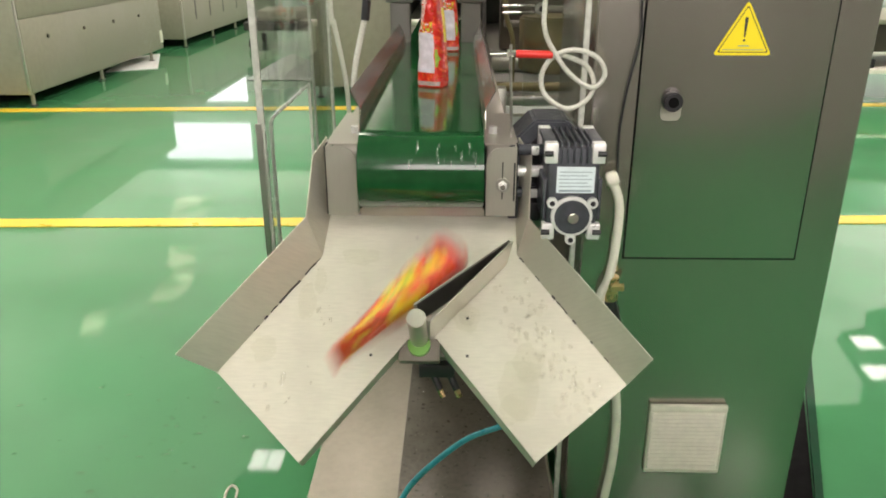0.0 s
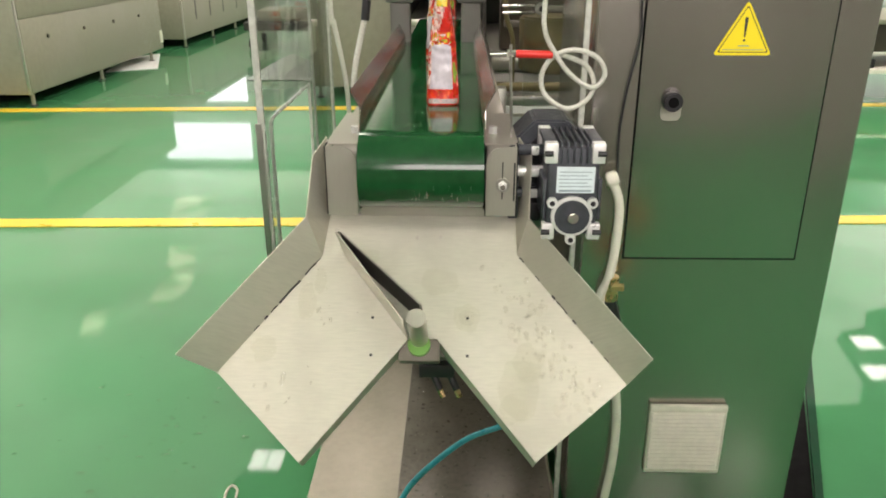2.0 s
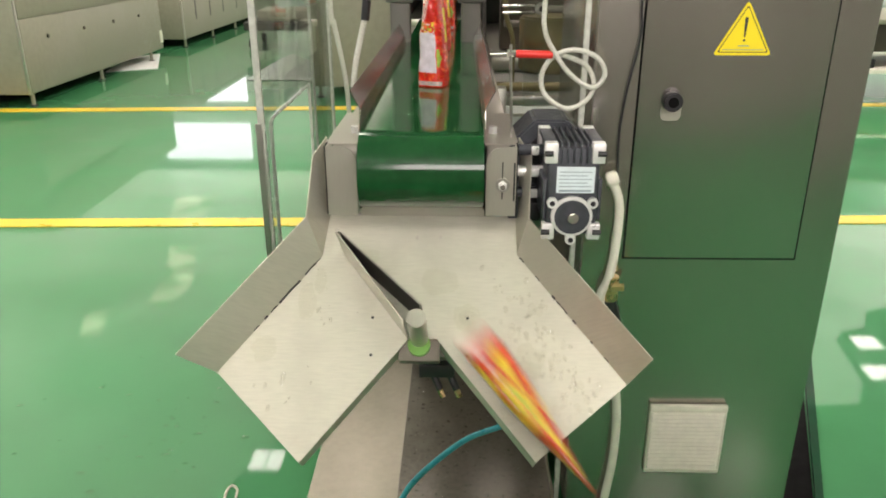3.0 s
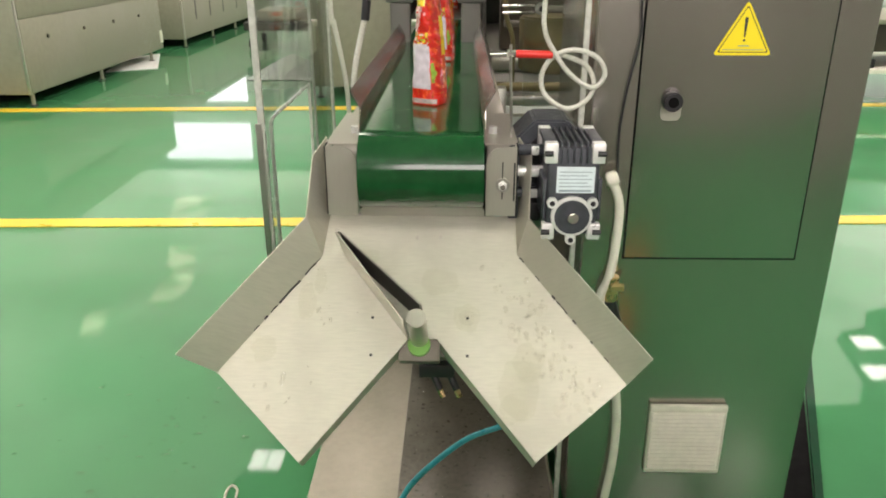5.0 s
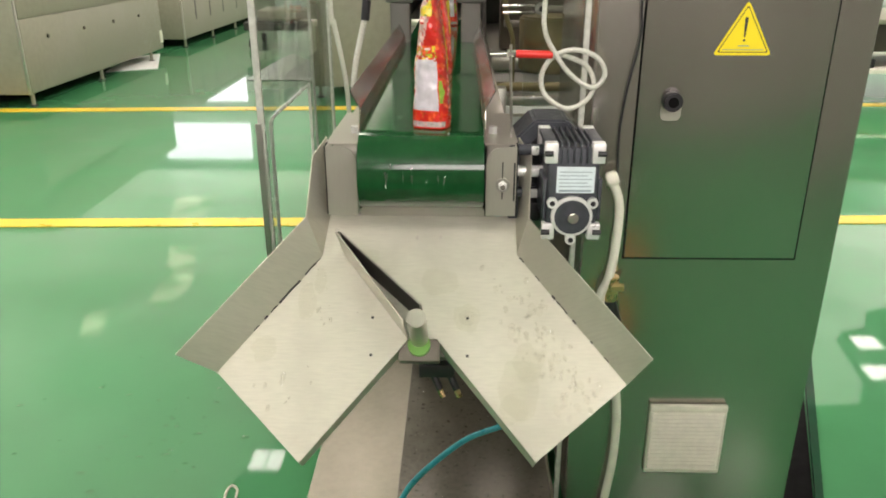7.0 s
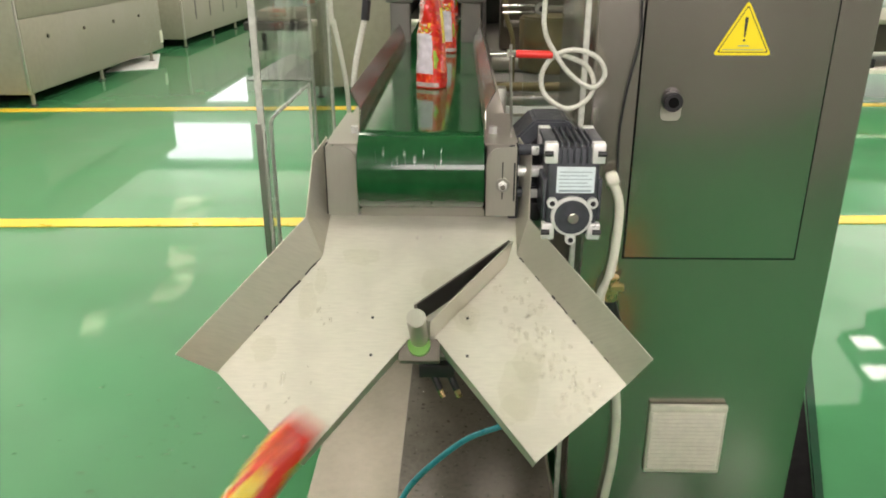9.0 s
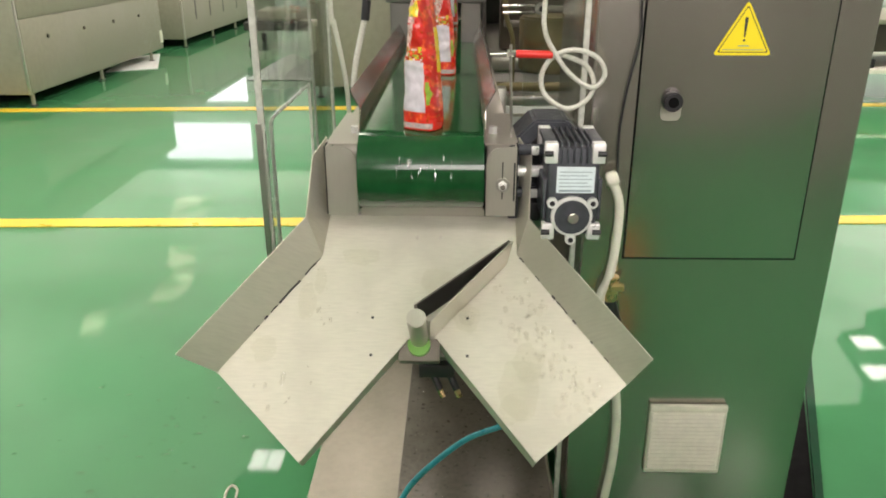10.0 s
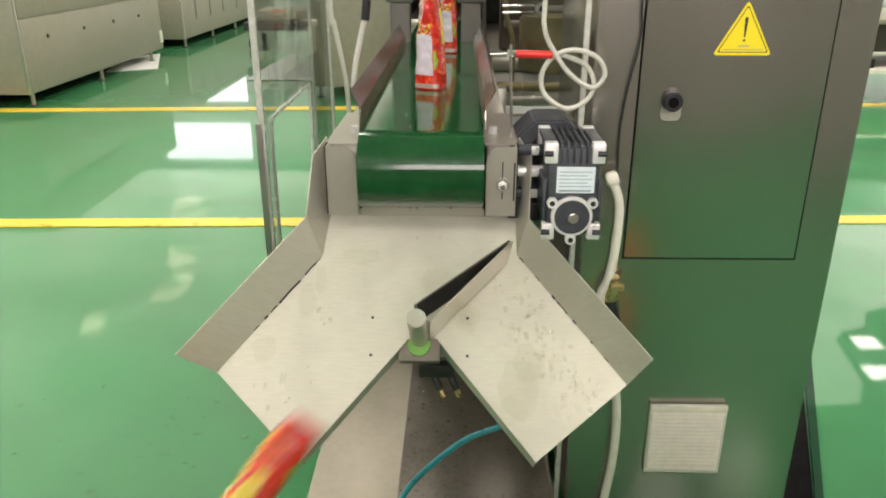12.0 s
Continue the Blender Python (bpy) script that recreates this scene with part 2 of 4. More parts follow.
def tube(points, r, n=10, seg=12):
    bm = bmesh.new()
    path = smooth_path(points, n)
    rings, up = [], Vector((0.13, 0.31, 0.94)).normalized()
    for i, p in enumerate(path):
        d = (path[min(i + 1, len(path) - 1)] - path[max(i - 1, 0)]).normalized()
        a = d.cross(up)
        if a.length < 0.05:
            a = d.cross(Vector((1, 0, 0)))
        a.normalize()
        up = a.cross(d).normalized()
        rings.append([bm.verts.new(p + (a * math.cos(k * math.tau / seg) + up * math.sin(k * math.tau / seg)) * r) for k in range(seg)])
    for q, s in zip(rings, rings[1:]):
        for k in range(seg):
            bm.faces.new((q[k], q[(k + 1) % seg], s[(k + 1) % seg], s[k]))
    bm.faces.new(rings[0][::-1]), bm.faces.new(rings[-1])
    return bm


def structure(name, bm, mat, label="", category="", smooth=False):
    return tagged(new(name, mesh_of(bm, name, mat, smooth)), label, category, kind="structure")


# ---- the hall ----
structure("floor", box((-14, -6.0, -0.1), (9, 18, 0)), FLOOR, "glossy green epoxy floor with soft reflections", "floor")
structure("wall_west", box((-14.2, -6.2, 0), (-14, 18.2, CEIL)), WALL, "plain white painted hall wall", "wall")
structure("wall_east", box((9, -6.2, 0), (9.2, 18.2, CEIL)), WALL, "plain white painted hall wall", "wall")
bm = bmesh.new()
box((-14.2, -6.2, 0), (9.2, -6.0, 2.2), bm=bm)
box((-14.2, -6.2, 3.9), (9.2, -6.0, CEIL), bm=bm)
edges = [-14.2] + [x for pair in SOUTH for x in pair] + [9.2]
for x0, x1 in zip(edges[::2], edges[1::2]):
    box((x0, -6.198, 2.2), (x1, -6.002, 3.9), bm=bm)
structure("wall_south", bm, BEIGE, "plain warm grey wall with three high windows", "wall")
for k, (x0, x1) in enumerate(SOUTH):
    structure("window_%d" % (k + 20), box((x0, -6.12, 2.2), (x1, -6.08, 3.9)), WINDOW, "high daylit window of the rear wall", "window")
# unseen half wall, added for the cabinet's steel to reflect instead of floor
structure("added_reflect_wall", box((-3.2, -1.90, 0), (3.6, -1.72, 1.25), 0.01), SCREEN, "plain warm grey half wall, added out of view for the cabinet's reflection", "wall")
bm = bmesh.new()
box((-14.0, 18, 0), (9.0, 18.2, 0.9), bm=bm)
box((-14.0, 18, 2.5), (9.0, 18.2, 3.05), bm=bm)
box((-14.0, 18, 4.0), (9.0, 18.2, CEIL), bm=bm)
OPENINGS = ((-7.5, -5.25), (1.4, 3.2), (4.2, 6.0), (7.0, 8.0))
edges = [-14.0] + [x for pair in OPENINGS for x in pair] + [9.0]
for x0, x1 in zip(edges[::2], edges[1::2]):
    for z0, z1 in ((0.9, 2.5), (3.05, 4.0)):
        box((x0, 18.002, z0), (x1, 18.198, z1), bm=bm)
structure("wall_north", bm, WALL, "white wall with two rows of daylit windows", "wall")
count = 0
for a, b in OPENINGS:
    for z0, z1 in ((0.9, 2.5), (3.05, 4.0)):
        count += 1
        structure("window_%d" % count, box((a, 18.08, z0), (b, 18.12, z1)), WINDOW, "bright daylit window of the hall", "window")
# unseen glowing panes, added to light hall and ceiling from the west
for y in (0.0, 3.0, 6.0, 9.0):
    count += 1
    structure("window_%d" % count, box((-13.995, y, 1.0), (-13.96, y + 2.3, 3.4)), WINDOW, "tall glowing pane added out of view to light the hall", "window")
structure("ceiling", box((-14.2, -6.2, CEIL), (9.2, 18.2, CEIL + 0.1)), CEILING, "white panelled hall ceiling", "ceiling")

# unseen dark sheet added over the machine, between two pale glowing ones, for floor reflections
structure("trim_ceiling_dark", box((-2.9, 2.4, CEIL - 0.006), (8.9, 10.4, CEIL - 0.001)), CEIL_DARK, "dark grey sheet added on the ceiling to darken the floor's reflection", "ceiling panel")
WEST = [(-13.9, 4.2), (-2.95, 4.2), (-2.44, 5.23), (-2.08, 6.14), (-1.82, 6.48), (-1.3, 7.3), (-1.3, 17.6), (-13.9, 17.6)]
EAST = [(1.6, 7.1), (4.56, 7.12), (5.12, 7.15), (5.42, 7.64), (5.59, 8.81), (5.81, 9.11), (6.22, 9.26), (6.51, 9.81), (6.9, 9.96), (8.9, 10.5), (8.9, 14.5), (1.6, 14.5)]
# glowing sheets added out of view, outlined after the pale floor reflections
for name, edge, mat in (("glow_sheet_west", WEST, SHEET_DULL), ("glow_sheet_east", EAST, SHEET_BRIGHT)):
    structure(name, slab([(x, y, CEIL - 0.012) for x, y in edge], 0.008), mat, "pale mottled glowing sheet added on the ceiling for the floor's reflections", "skylight")
# glowing patches added overhead so the floor mirrors a mottled cream streak
STREAK = [[(-5.44, 12.33), (-4.94, 12.34), (-4.46, 10.55), (-4.61, 9.63), (-4.95, 9.85), (-5.01, 10.84)],
          [(-6.34, 15.25), (-5.52, 15.78), (-5.30, 13.54), (-6.01, 13.88)],
          [(-5.73, 9.35), (-5.46, 9.60), (-5.24, 8.80), (-5.43, 8.52)]]
for k, edge in enumerate(STREAK):
    structure("glow_streak_%d" % (k + 1), slab([(x, y, CEIL - 0.024) for x, y in edge], 0.006), SHEET_STREAK, "cream mottled glowing strip added to make a streak on the floor", "skylight")

# painted lines, turned slightly against the machine
for name, y, tilt, w in (("floor_line_near", 2.134, 0.0326, 0.105), ("floor_line_far", 4.805, 0.0536, 0.125)):
    bm = slab([(-13.9, y - w / 2 - 13.9 * tilt, 0.003), (8.9, y - w / 2 + 8.9 * tilt, 0.003), (8.9, y + w / 2 + 8.9 * tilt, 0.003), (-13.9, y + w / 2 - 13.9 * tilt, 0.003)], 0.004)
    structure(name, bm, LINE, "yellow painted marking line across the floor", "floor line")


def ceiling_light(m):
    ob = thing("ceiling_light", "square recessed ceiling lamp with white diffuser", "ceiling lamp", "ceiling lamps", m)
    bm = bmesh.new()
    for s in (-1, 1):
        box((s * 0.19 - 0.012, -0.19, -0.03), (s * 0.19 + 0.012, 0.19, 0.0), bm=bm)
        box((-0.178, s * 0.19 - 0.012, -0.03), (0.178, s * 0.19 + 0.012, 0.0), bm=bm)
    box((-0.006, -0.178, -0.03), (0.006, 0.178, -0.004), bm=bm)
    part("frame", bm, ALU, ob)
    for s in (-1, 1):
        part("diffuser", box((s * 0.092 - 0.084, -0.176, -0.02), (s * 0.092 + 0.084, 0.176, -0.006)), GLOW, ob)
    return ob


first = ceiling_light(pose(LAMPS[12][0], LAMPS[12][1], CEIL))
for x, y in LAMPS[13:]:
    copy_thing(first, pose(x, y, CEIL))
first = ceiling_light(pose(LAMPS[0][0], LAMPS[0][1], CEIL))
for ob in first.children:
    ob.data = ob.data.copy()
    for v in ob.data.vertices:
        v.co.x *= 3.1
        v.co.y *= 1.5
for x, y in LAMPS[1:12]:
    copy_thing(first, pose(x, y, CEIL))


# ---- machines far behind ----
def far_machine(name, x0, x1, y0, y1, top, label, knobs, seams, feet):
    ob = thing(name, label, "machine", "machines along the hall", pose(x1, y0, 0))
    L, W = y1 - y0, x1 - x0
    part("body", box((-W, 0, 0.10), (0, L, top), 0.012), MACHINE, ob)
    front = part("front_panel", box((0.001, 0.02, 0.115), (0.006, L - 0.02, 0.66), 0.003), MACHINE, ob)
    for y in knobs:
        part("knob", rod((0.006, y, 0.505), (0.016, y, 0.505), 0.016, 12, bevel=0.002), BROWN, front)
    part("top_rail", box((0.001, 0.02, 0.672), (0.010, L - 0.02, top - 0.02), 0.003), MACHINE, ob)
    for y in seams:
        part("panel_seam", box((0.006, y - 0.02, 0.30), (0.008, y + 0.02, 0.62)), DARKSTEEL, ob)
    part("corner_trim", box((-0.012, -0.004, 0.10), (0.008, 0.012, top), 0.003), STEEL_H, ob)
    part("plinth", box((-W + 0.30, 0.25, 0.0), (-0.34, L - 0.1, 0.099)), RUBBER_SHADE, ob)
    for i in range(feet):
        y = 0.08 + (L - 0.40) * i / (feet - 1)
        for x in (-0.03, -W + 0.05):
            leg = part("leg", rod((x, y, 0.012), (x, y, 0.11), 0.016, 10), MACHINE, ob)
            part("foot", rod((x, y, 0.0), (x, y, 0.014), 0.032, 12), DARKSTEEL, leg)
    return ob


beige = far_machine("packing_machine_far", -5.6, -3.285, 4.72, 7.62, 1.05, "long beige-grey steel machine cabinet on small feet", (0.41, 1.05, 1.67, 2.29), (), 3)
part("cream_tag", box((0.007, 2.80, 0.17), (0.014, 2.88, 0.30), 0.003), CREAM, beige)
far_machine("packing_machine_far", -5.4, -3.32, 8.45, 13.4, 0.76, "long grey steel machine cabinet with dark plinth", (), (0.5, 1.1, 1.7, 2.4, 3.1), 5)
table = thing("work_table", "steel work table with white lower shelf on black castors", "table", m=pose(3.05, 5.0, 0))
part("tabletop", box((0, 0, 0.62), (1.6, 1.1, 0.66), 0.006), MACHINE, table)
part("cabinet_box", box((0.04, 0.1, 0.40), (1.5, 1.0, 0.619), 0.006), BROWN, table)
part("shelf", box((0.01, 0.0, 0.24), (1.58, 1.08, 0.275), 0.005), CREAM, table)
for x in (0.06, 1.54):
    for y in (0.06, 1.04):
        leg = part("leg", box((x - 0.02, y - 0.02, 0.09), (x + 0.02, y + 0.02, 0.62)), STEEL, table)
        part("castor", rod((x - 0.02, y, 0.045), (x + 0.02, y, 0.045), 0.045, 16), RUBBER_SHADE, leg)
box_b = thing("parts_box", "small black plastic box on the shelf", "box", m=pose(3.25, 5.15, 0.2755))
part("body", box((-0.10, -0.08, 0), (0.12, 0.08, 0.07), 0.006), BLACK, box_b)
# low things far behind the guard
cart = thing("low_trolley", "low dark trolley far off on the green floor", "trolley", m=pose(-2.1, 8.6, 0))
part("deck", box((-0.45, -0.3, 0.22), (0.55, 0.5, 0.32), 0.02), DARKSTEEL, cart)
part("load", box((-0.30, -0.2, 0.32), (0.40, 0.35, 0.46), 0.04), MACHINE, cart)
for x in (-0.38, 0.48):
    for y in (-0.22, 0.42):
        part("wheel", rod((x - 0.02, y, 0.06), (x + 0.02, y, 0.06), 0.06, 14), RUBBER_SHADE, cart)
        part("wheel_post", rod((x, y, 0.10), (x, y, 0.23), 0.015, 8), STEEL, cart)
bm = bmesh.new()
bmesh.ops.create_grid(bm, x_segments=14, y_segments=14, size=1)
for v in bm.verts:
    k = max(0.0, 1 - math.hypot(v.co.x, v.co.y))
    v.co = Vector((v.co.x * 0.33, v.co.y * 0.55, 0.006 + 0.17 * k ** 0.9 + 0.02 * k * noise.noise(v.co * 4)))
heap = tagged(new("plastic_cover", mesh_of(bm, "plastic_cover", HAZE, True)), "pale plastic cover heaped on the floor", "plastic cover")
heap.matrix_world = pose(-1.62, 6.6, 0)
bucket = thing("bucket", "small orange bucket standing on the floor", "bucket", m=pose(-1.28, 7.1, 0))
part("shell", rod((0, 0, 0), (0, 0, 0.16), 0.055, 18, r2=0.07), REDP, bucket)
part("rim", rod((0, 0, 0.158), (0, 0, 0.17), 0.074, 18), YELLOW, bucket)
bm = slab([(-3.49, 6.53, 0.004), (-3.05, 6.76, 0.004), (-3.44, 7.89, 0.004), (-3.67, 7.50, 0.004)], 0.006)
tagged(new("paper_sheet", mesh_of(bm, "paper_sheet", WALL)), "white sheet lying under the machine", "sheet")
strap = thing("plastic_strap", "curled white plastic strap lying on the floor", "strap")
part("loop", tube([(-0.477, 0.205, 0.004), (-0.478, 0.232, 0.006), (-0.468, 0.243, 0.012), (-0.455, 0.236, 0.006), (-0.452, 0.210, 0.004)], 0.003, 6, 8), CREAM, strap)
far_machine("packing_machine_far", -1.15, -0.28, 5.15, 7.4, 1.6, "tall grey steel machine on a dark plinth", (), (), 2)

# ---- the rotary packing machine that the belt comes out of ----
ob = thing("packing_machine", "stainless rotary packing machine with open working area", "machine", m=pose(0, 0, 0))
part("base_plate", box((-0.268, 0.02, 0.0), (0.277, 2.3, 0.073), 0.006), PLATE, ob, "stained stainless base plate")
# makes the right part of the base plate darker
part("dark_sheet", box((-0.068, 0.03, 0.0745), (0.268, 0.70, 0.079), 0.0015), DARK_SHEET, ob, "dark sheet over the right part of the base plate")
part("base", box((0.17, 1.45, 0.074), (0.80, 7.0, 0.80), 0.02), STEEL, ob)
part("table_top", box((0.165, 1.40, 0.802), (0.95, 7.0, 0.85), 0.008), STEEL_H, ob)
part("back_panel", box((0.17, 2.5, 0.852), (0.80, 2.56, 2.2), 0.01), DARKSTEEL, ob)
for x in (-0.121, 0.094):
    c = part("column", box((x - 0.030, 1.20, 0.074), (x + 0.030, 1.26, 1.6), 0.004), COLUMN, ob)
    part("collar", box((x - 0.042, 1.185, 1.035), (x + 0.042, 1.275, 1.065), 0.004), COLUMN, c)
part("side_cover", box((0.20, 1.55, 0.852), (0.75, 1.61, 1.8), 0.01), BROWN, ob, "dark brown cover plate")
# the tunnel from which the pouches come
part("infeed_shelf", box((-0.15, 2.02, 0.885), (0.15, 7.2, 0.915), 0.003), STEEL_H, ob)
for sx in (-1, 1):
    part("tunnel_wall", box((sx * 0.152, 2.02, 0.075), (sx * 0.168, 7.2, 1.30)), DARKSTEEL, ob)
part("head_housing", box((-0.17, 2.02, 1.325), (0.80, 2.46, 2.6), 0.01), HEAD, ob)
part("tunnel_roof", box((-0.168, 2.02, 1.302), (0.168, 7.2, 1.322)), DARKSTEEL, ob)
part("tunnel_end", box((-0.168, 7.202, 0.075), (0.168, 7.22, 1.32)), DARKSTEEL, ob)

# ---- the belt conveyor ----
BZ = 0.920          # top of the belt
R = 0.064           # front roller with belt
conveyor = thing("belt_conveyor", "stainless outfeed conveyor with wet green belt", "conveyor", m=pose(0, 0, 0))


def belt_loop(width, y1, r, zc, thick=0.003):
    bm = bmesh.new()
    ring = []
    for k in range(25):
        a = math.pi / 2 + math.pi * k / 24
        ring.append((math.cos(a) * r, zc + math.sin(a) * r))
    for k in range(25):
        a = -math.pi / 2 + math.pi * k / 24
        ring.append((y1 + math.cos(a) * r, zc + math.sin(a) * r))
    loops = []
    for x in (-width / 2, width / 2):
        for inset in (0, thick):
            row = []
            for i, (y, z) in enumerate(ring):
                cy, cz = (0 if i < 25 else y1), zc
                d = Vector((0, y - cy, z - cz)).normalized() * inset
                row.append(bm.verts.new((x, y - d.y, z - d.z)))
            loops.append(row)
    n = len(ring)
    lo, li, ro, ri = loops
    for i in range(n):
        j = (i + 1) % n
        bm.faces.new((lo[i], lo[j], ro[j], ro[i]))
        bm.faces.new((li[i], ri[i], ri[j], li[j]))
        bm.faces.new((lo[i], li[i], li[j], lo[j]))
        bm.faces.new((ro[i], ro[j], ri[j], ri[i]))
    return bm


part("belt", belt_loop(0.200, 1.95, R, BZ - R), BELT, conveyor, "wet dark green belt")
part("front_roller", rod((-0.099, 0, BZ - R), (0.099, 0, BZ - R), R - 0.004, 32), STEEL, conveyor)
part("rear_roller", rod((-0.099, 1.95, BZ - R), (0.099, 1.95, BZ - R), R - 0.004, 32), STEEL, conveyor)
for s in (-1, 1):
    # black strip that paints the dark gap between roller and cheek
    part("gap_shade", box((s * 0.1008, -0.012, 0.790), (s * 0.1042, 0.030, 0.894)), RUBBER_SHADE, conveyor)
    part("side_frame", box((s * 0.106, 0.020, 0.79), (s * 0.149, 1.98, 0.893), 0.004), STEEL_H, conveyor)
    # guide: a bent sheet that leans outward at its top
    bm = bmesh.new()
    prof = [(0.1025, 0.922), (0.1045, 0.946), (0.120, 0.976)]
    for a, b in zip(prof, prof[1:]):
        slab([(s * a[0], 0.045 if a[1] > 0.93 else 0.0, a[1]), (s * a[0], 1.15, a[1]), (s * b[0], 1.15, b[1]), (s * b[0], 0.045, b[1])], 0.002, bm)
    slab([(s * 0.1015, 0.000, 0.9235), (s * 0.1015, 1.15, 0.9235), (s * 0.1015, 1.15, 0.898), (s * 0.1015, -0.002, 0.898)], 0.002, bm)
    guide = part("guide_rail", bm, GUIDE, conveyor)
    part("guide_flange", slab([(s * 0.1035, -0.004, 0.897), (s * 0.157, -0.004, 0.897), (s * 0.155, 0.24, 0.897), (s * 0.1035, 0.24, 0.897)], 0.0025), STEEL_H, guide)
    part("bolt", rod((s * 0.118, 0.075, 0.898), (s * 0.118, 0.075, 0.910), 0.008, 6), ALU, guide)
    # front cheek of the roller bearing, with a rounded inner corner
    x0, x1 = 0.1045, 0.153
    pts = [(x1, 0.785), (x0, 0.785), (x0, 0.872)]
    pts += [(x0 + 0.026 - 0.026 * math.cos(a), 0.876 + 0.024 * math.sin(a)) for a in (0.3, 0.7, 1.1, 1.5)] + [(x1, 0.901)]
    cheek = part("cheek_plate", slab([(s * x, -0.030, z) for x, z in pts], 0.0025), STEEL_H, conveyor)
    # thin black strip for the shaded gap between cheek and wing
    part("edge_gap_shade", box((s * (x1 + 0.0006), -0.0285, 0.786), (s * (x1 + 0.0024), 0.0, 0.900)), RUBBER_SHADE, cheek)
    part("cheek_return", box((s * (x1 - 0.002), -0.029, 0.79), (s * x1, 0.02, 0.899)), STEEL_H, cheek)
    if s > 0:
        part("slot", box((0.1297, -0.0319, 0.814), (0.1317, -0.0313, 0.876)), BLACK, cheek)
        part("slot", box((0.1485, -0.0319, 0.811), (0.1512, -0.0313, 0.875)), BLACK, cheek)
        nut = part("bolt", rod((0.131, -0.0314, 0.838), (0.131, -0.040, 0.838), 0.0075, 6), ALU, cheek)
        part("washer", rod((0.131, -0.0314, 0.838), (0.131, -0.0334, 0.838), 0.0115, 20), STEEL, nut)
        part("bolt_end", rod((0.131, -0.040, 0.838), (0.131, -0.046, 0.838), 0.0045, 12), CHROME, nut)
part("stand_box", box((-0.075, 0.72, 0.074), (0.16, 0.98, 0.69), 0.006), DARKSTEEL, conveyor, "dark steel stand under the belt")
part("cross_plate", box((-0.104, 0.003, 0.7725), (0.104, 0.007, 0.803)), STEEL_H, conveyor)
part("under_frame", box((-0.104, 0.05, 0.70), (0.104, 1.9, 0.785), 0.004), DULL, conveyor)
for x in (-0.125, 0.125):
    for y in (1.05, 1.8):
        part("leg", box((x - 0.02, y - 0.02, 0.074), (x + 0.02, y + 0.02, 0.795), 0.003), STEEL, conveyor)

# water that travels round with the belt
LOOP = 2 * 1.95 + math.tau * R
STREAKS = []


def streak_mesh(i):
    r = random.Random(40 + i)
    bm = bmesh.new()
    for k in range(16):
        x, y, w = r.uniform(-0.055, 0.055), r.uniform(-0.016, 0.016), r.uniform(0.0006, 0.0016)
        made = bmesh.ops.create_uvsphere(bm, u_segments=8, v_segments=5, radius=1, matrix=Matrix.Translation((x, y, 0)) @ Matrix.Diagonal((w, w * r.uniform(1.2, 7.0), 0.0006, 1)))
    return mesh_of(bm, "water_streak", WETFILM, True)


def belt_place(q, x):
    """The pose at q metres along the belt: top run, front roller, lower run, rear roller."""
    q %= LOOP
    half = math.pi * R
    if q < 1.95:
        return pose(x, 1.95 - q, BZ + 0.0002)
    if q < 1.95 + half:
        a = (q - 1.95) / R
        return pose(x, -math.sin(a) * (R + 0.0002), BZ - R + math.cos(a) * (R + 0.0002), math.degrees(a))
    if q < 3.9 + half:
        return pose(x, q - 1.95 - half, BZ - 2 * R - 0.0002, 180)
    a = (q - 3.9 - half) / R
    return pose(x, 1.95 + math.sin(a) * (R + 0.0002), BZ - R - math.cos(a) * (R + 0.0002), 180 + math.degrees(a))


# ---- the forked chute: its own space lies in the sloping sheet, y uphill ----
SLOPE = 45.0
CH = pose(0, 0.010, 0.770, SLOPE)
chute = thing("sorting_chute", "bent stainless sorting chute with two branches and water drops", "chute", m=CH)
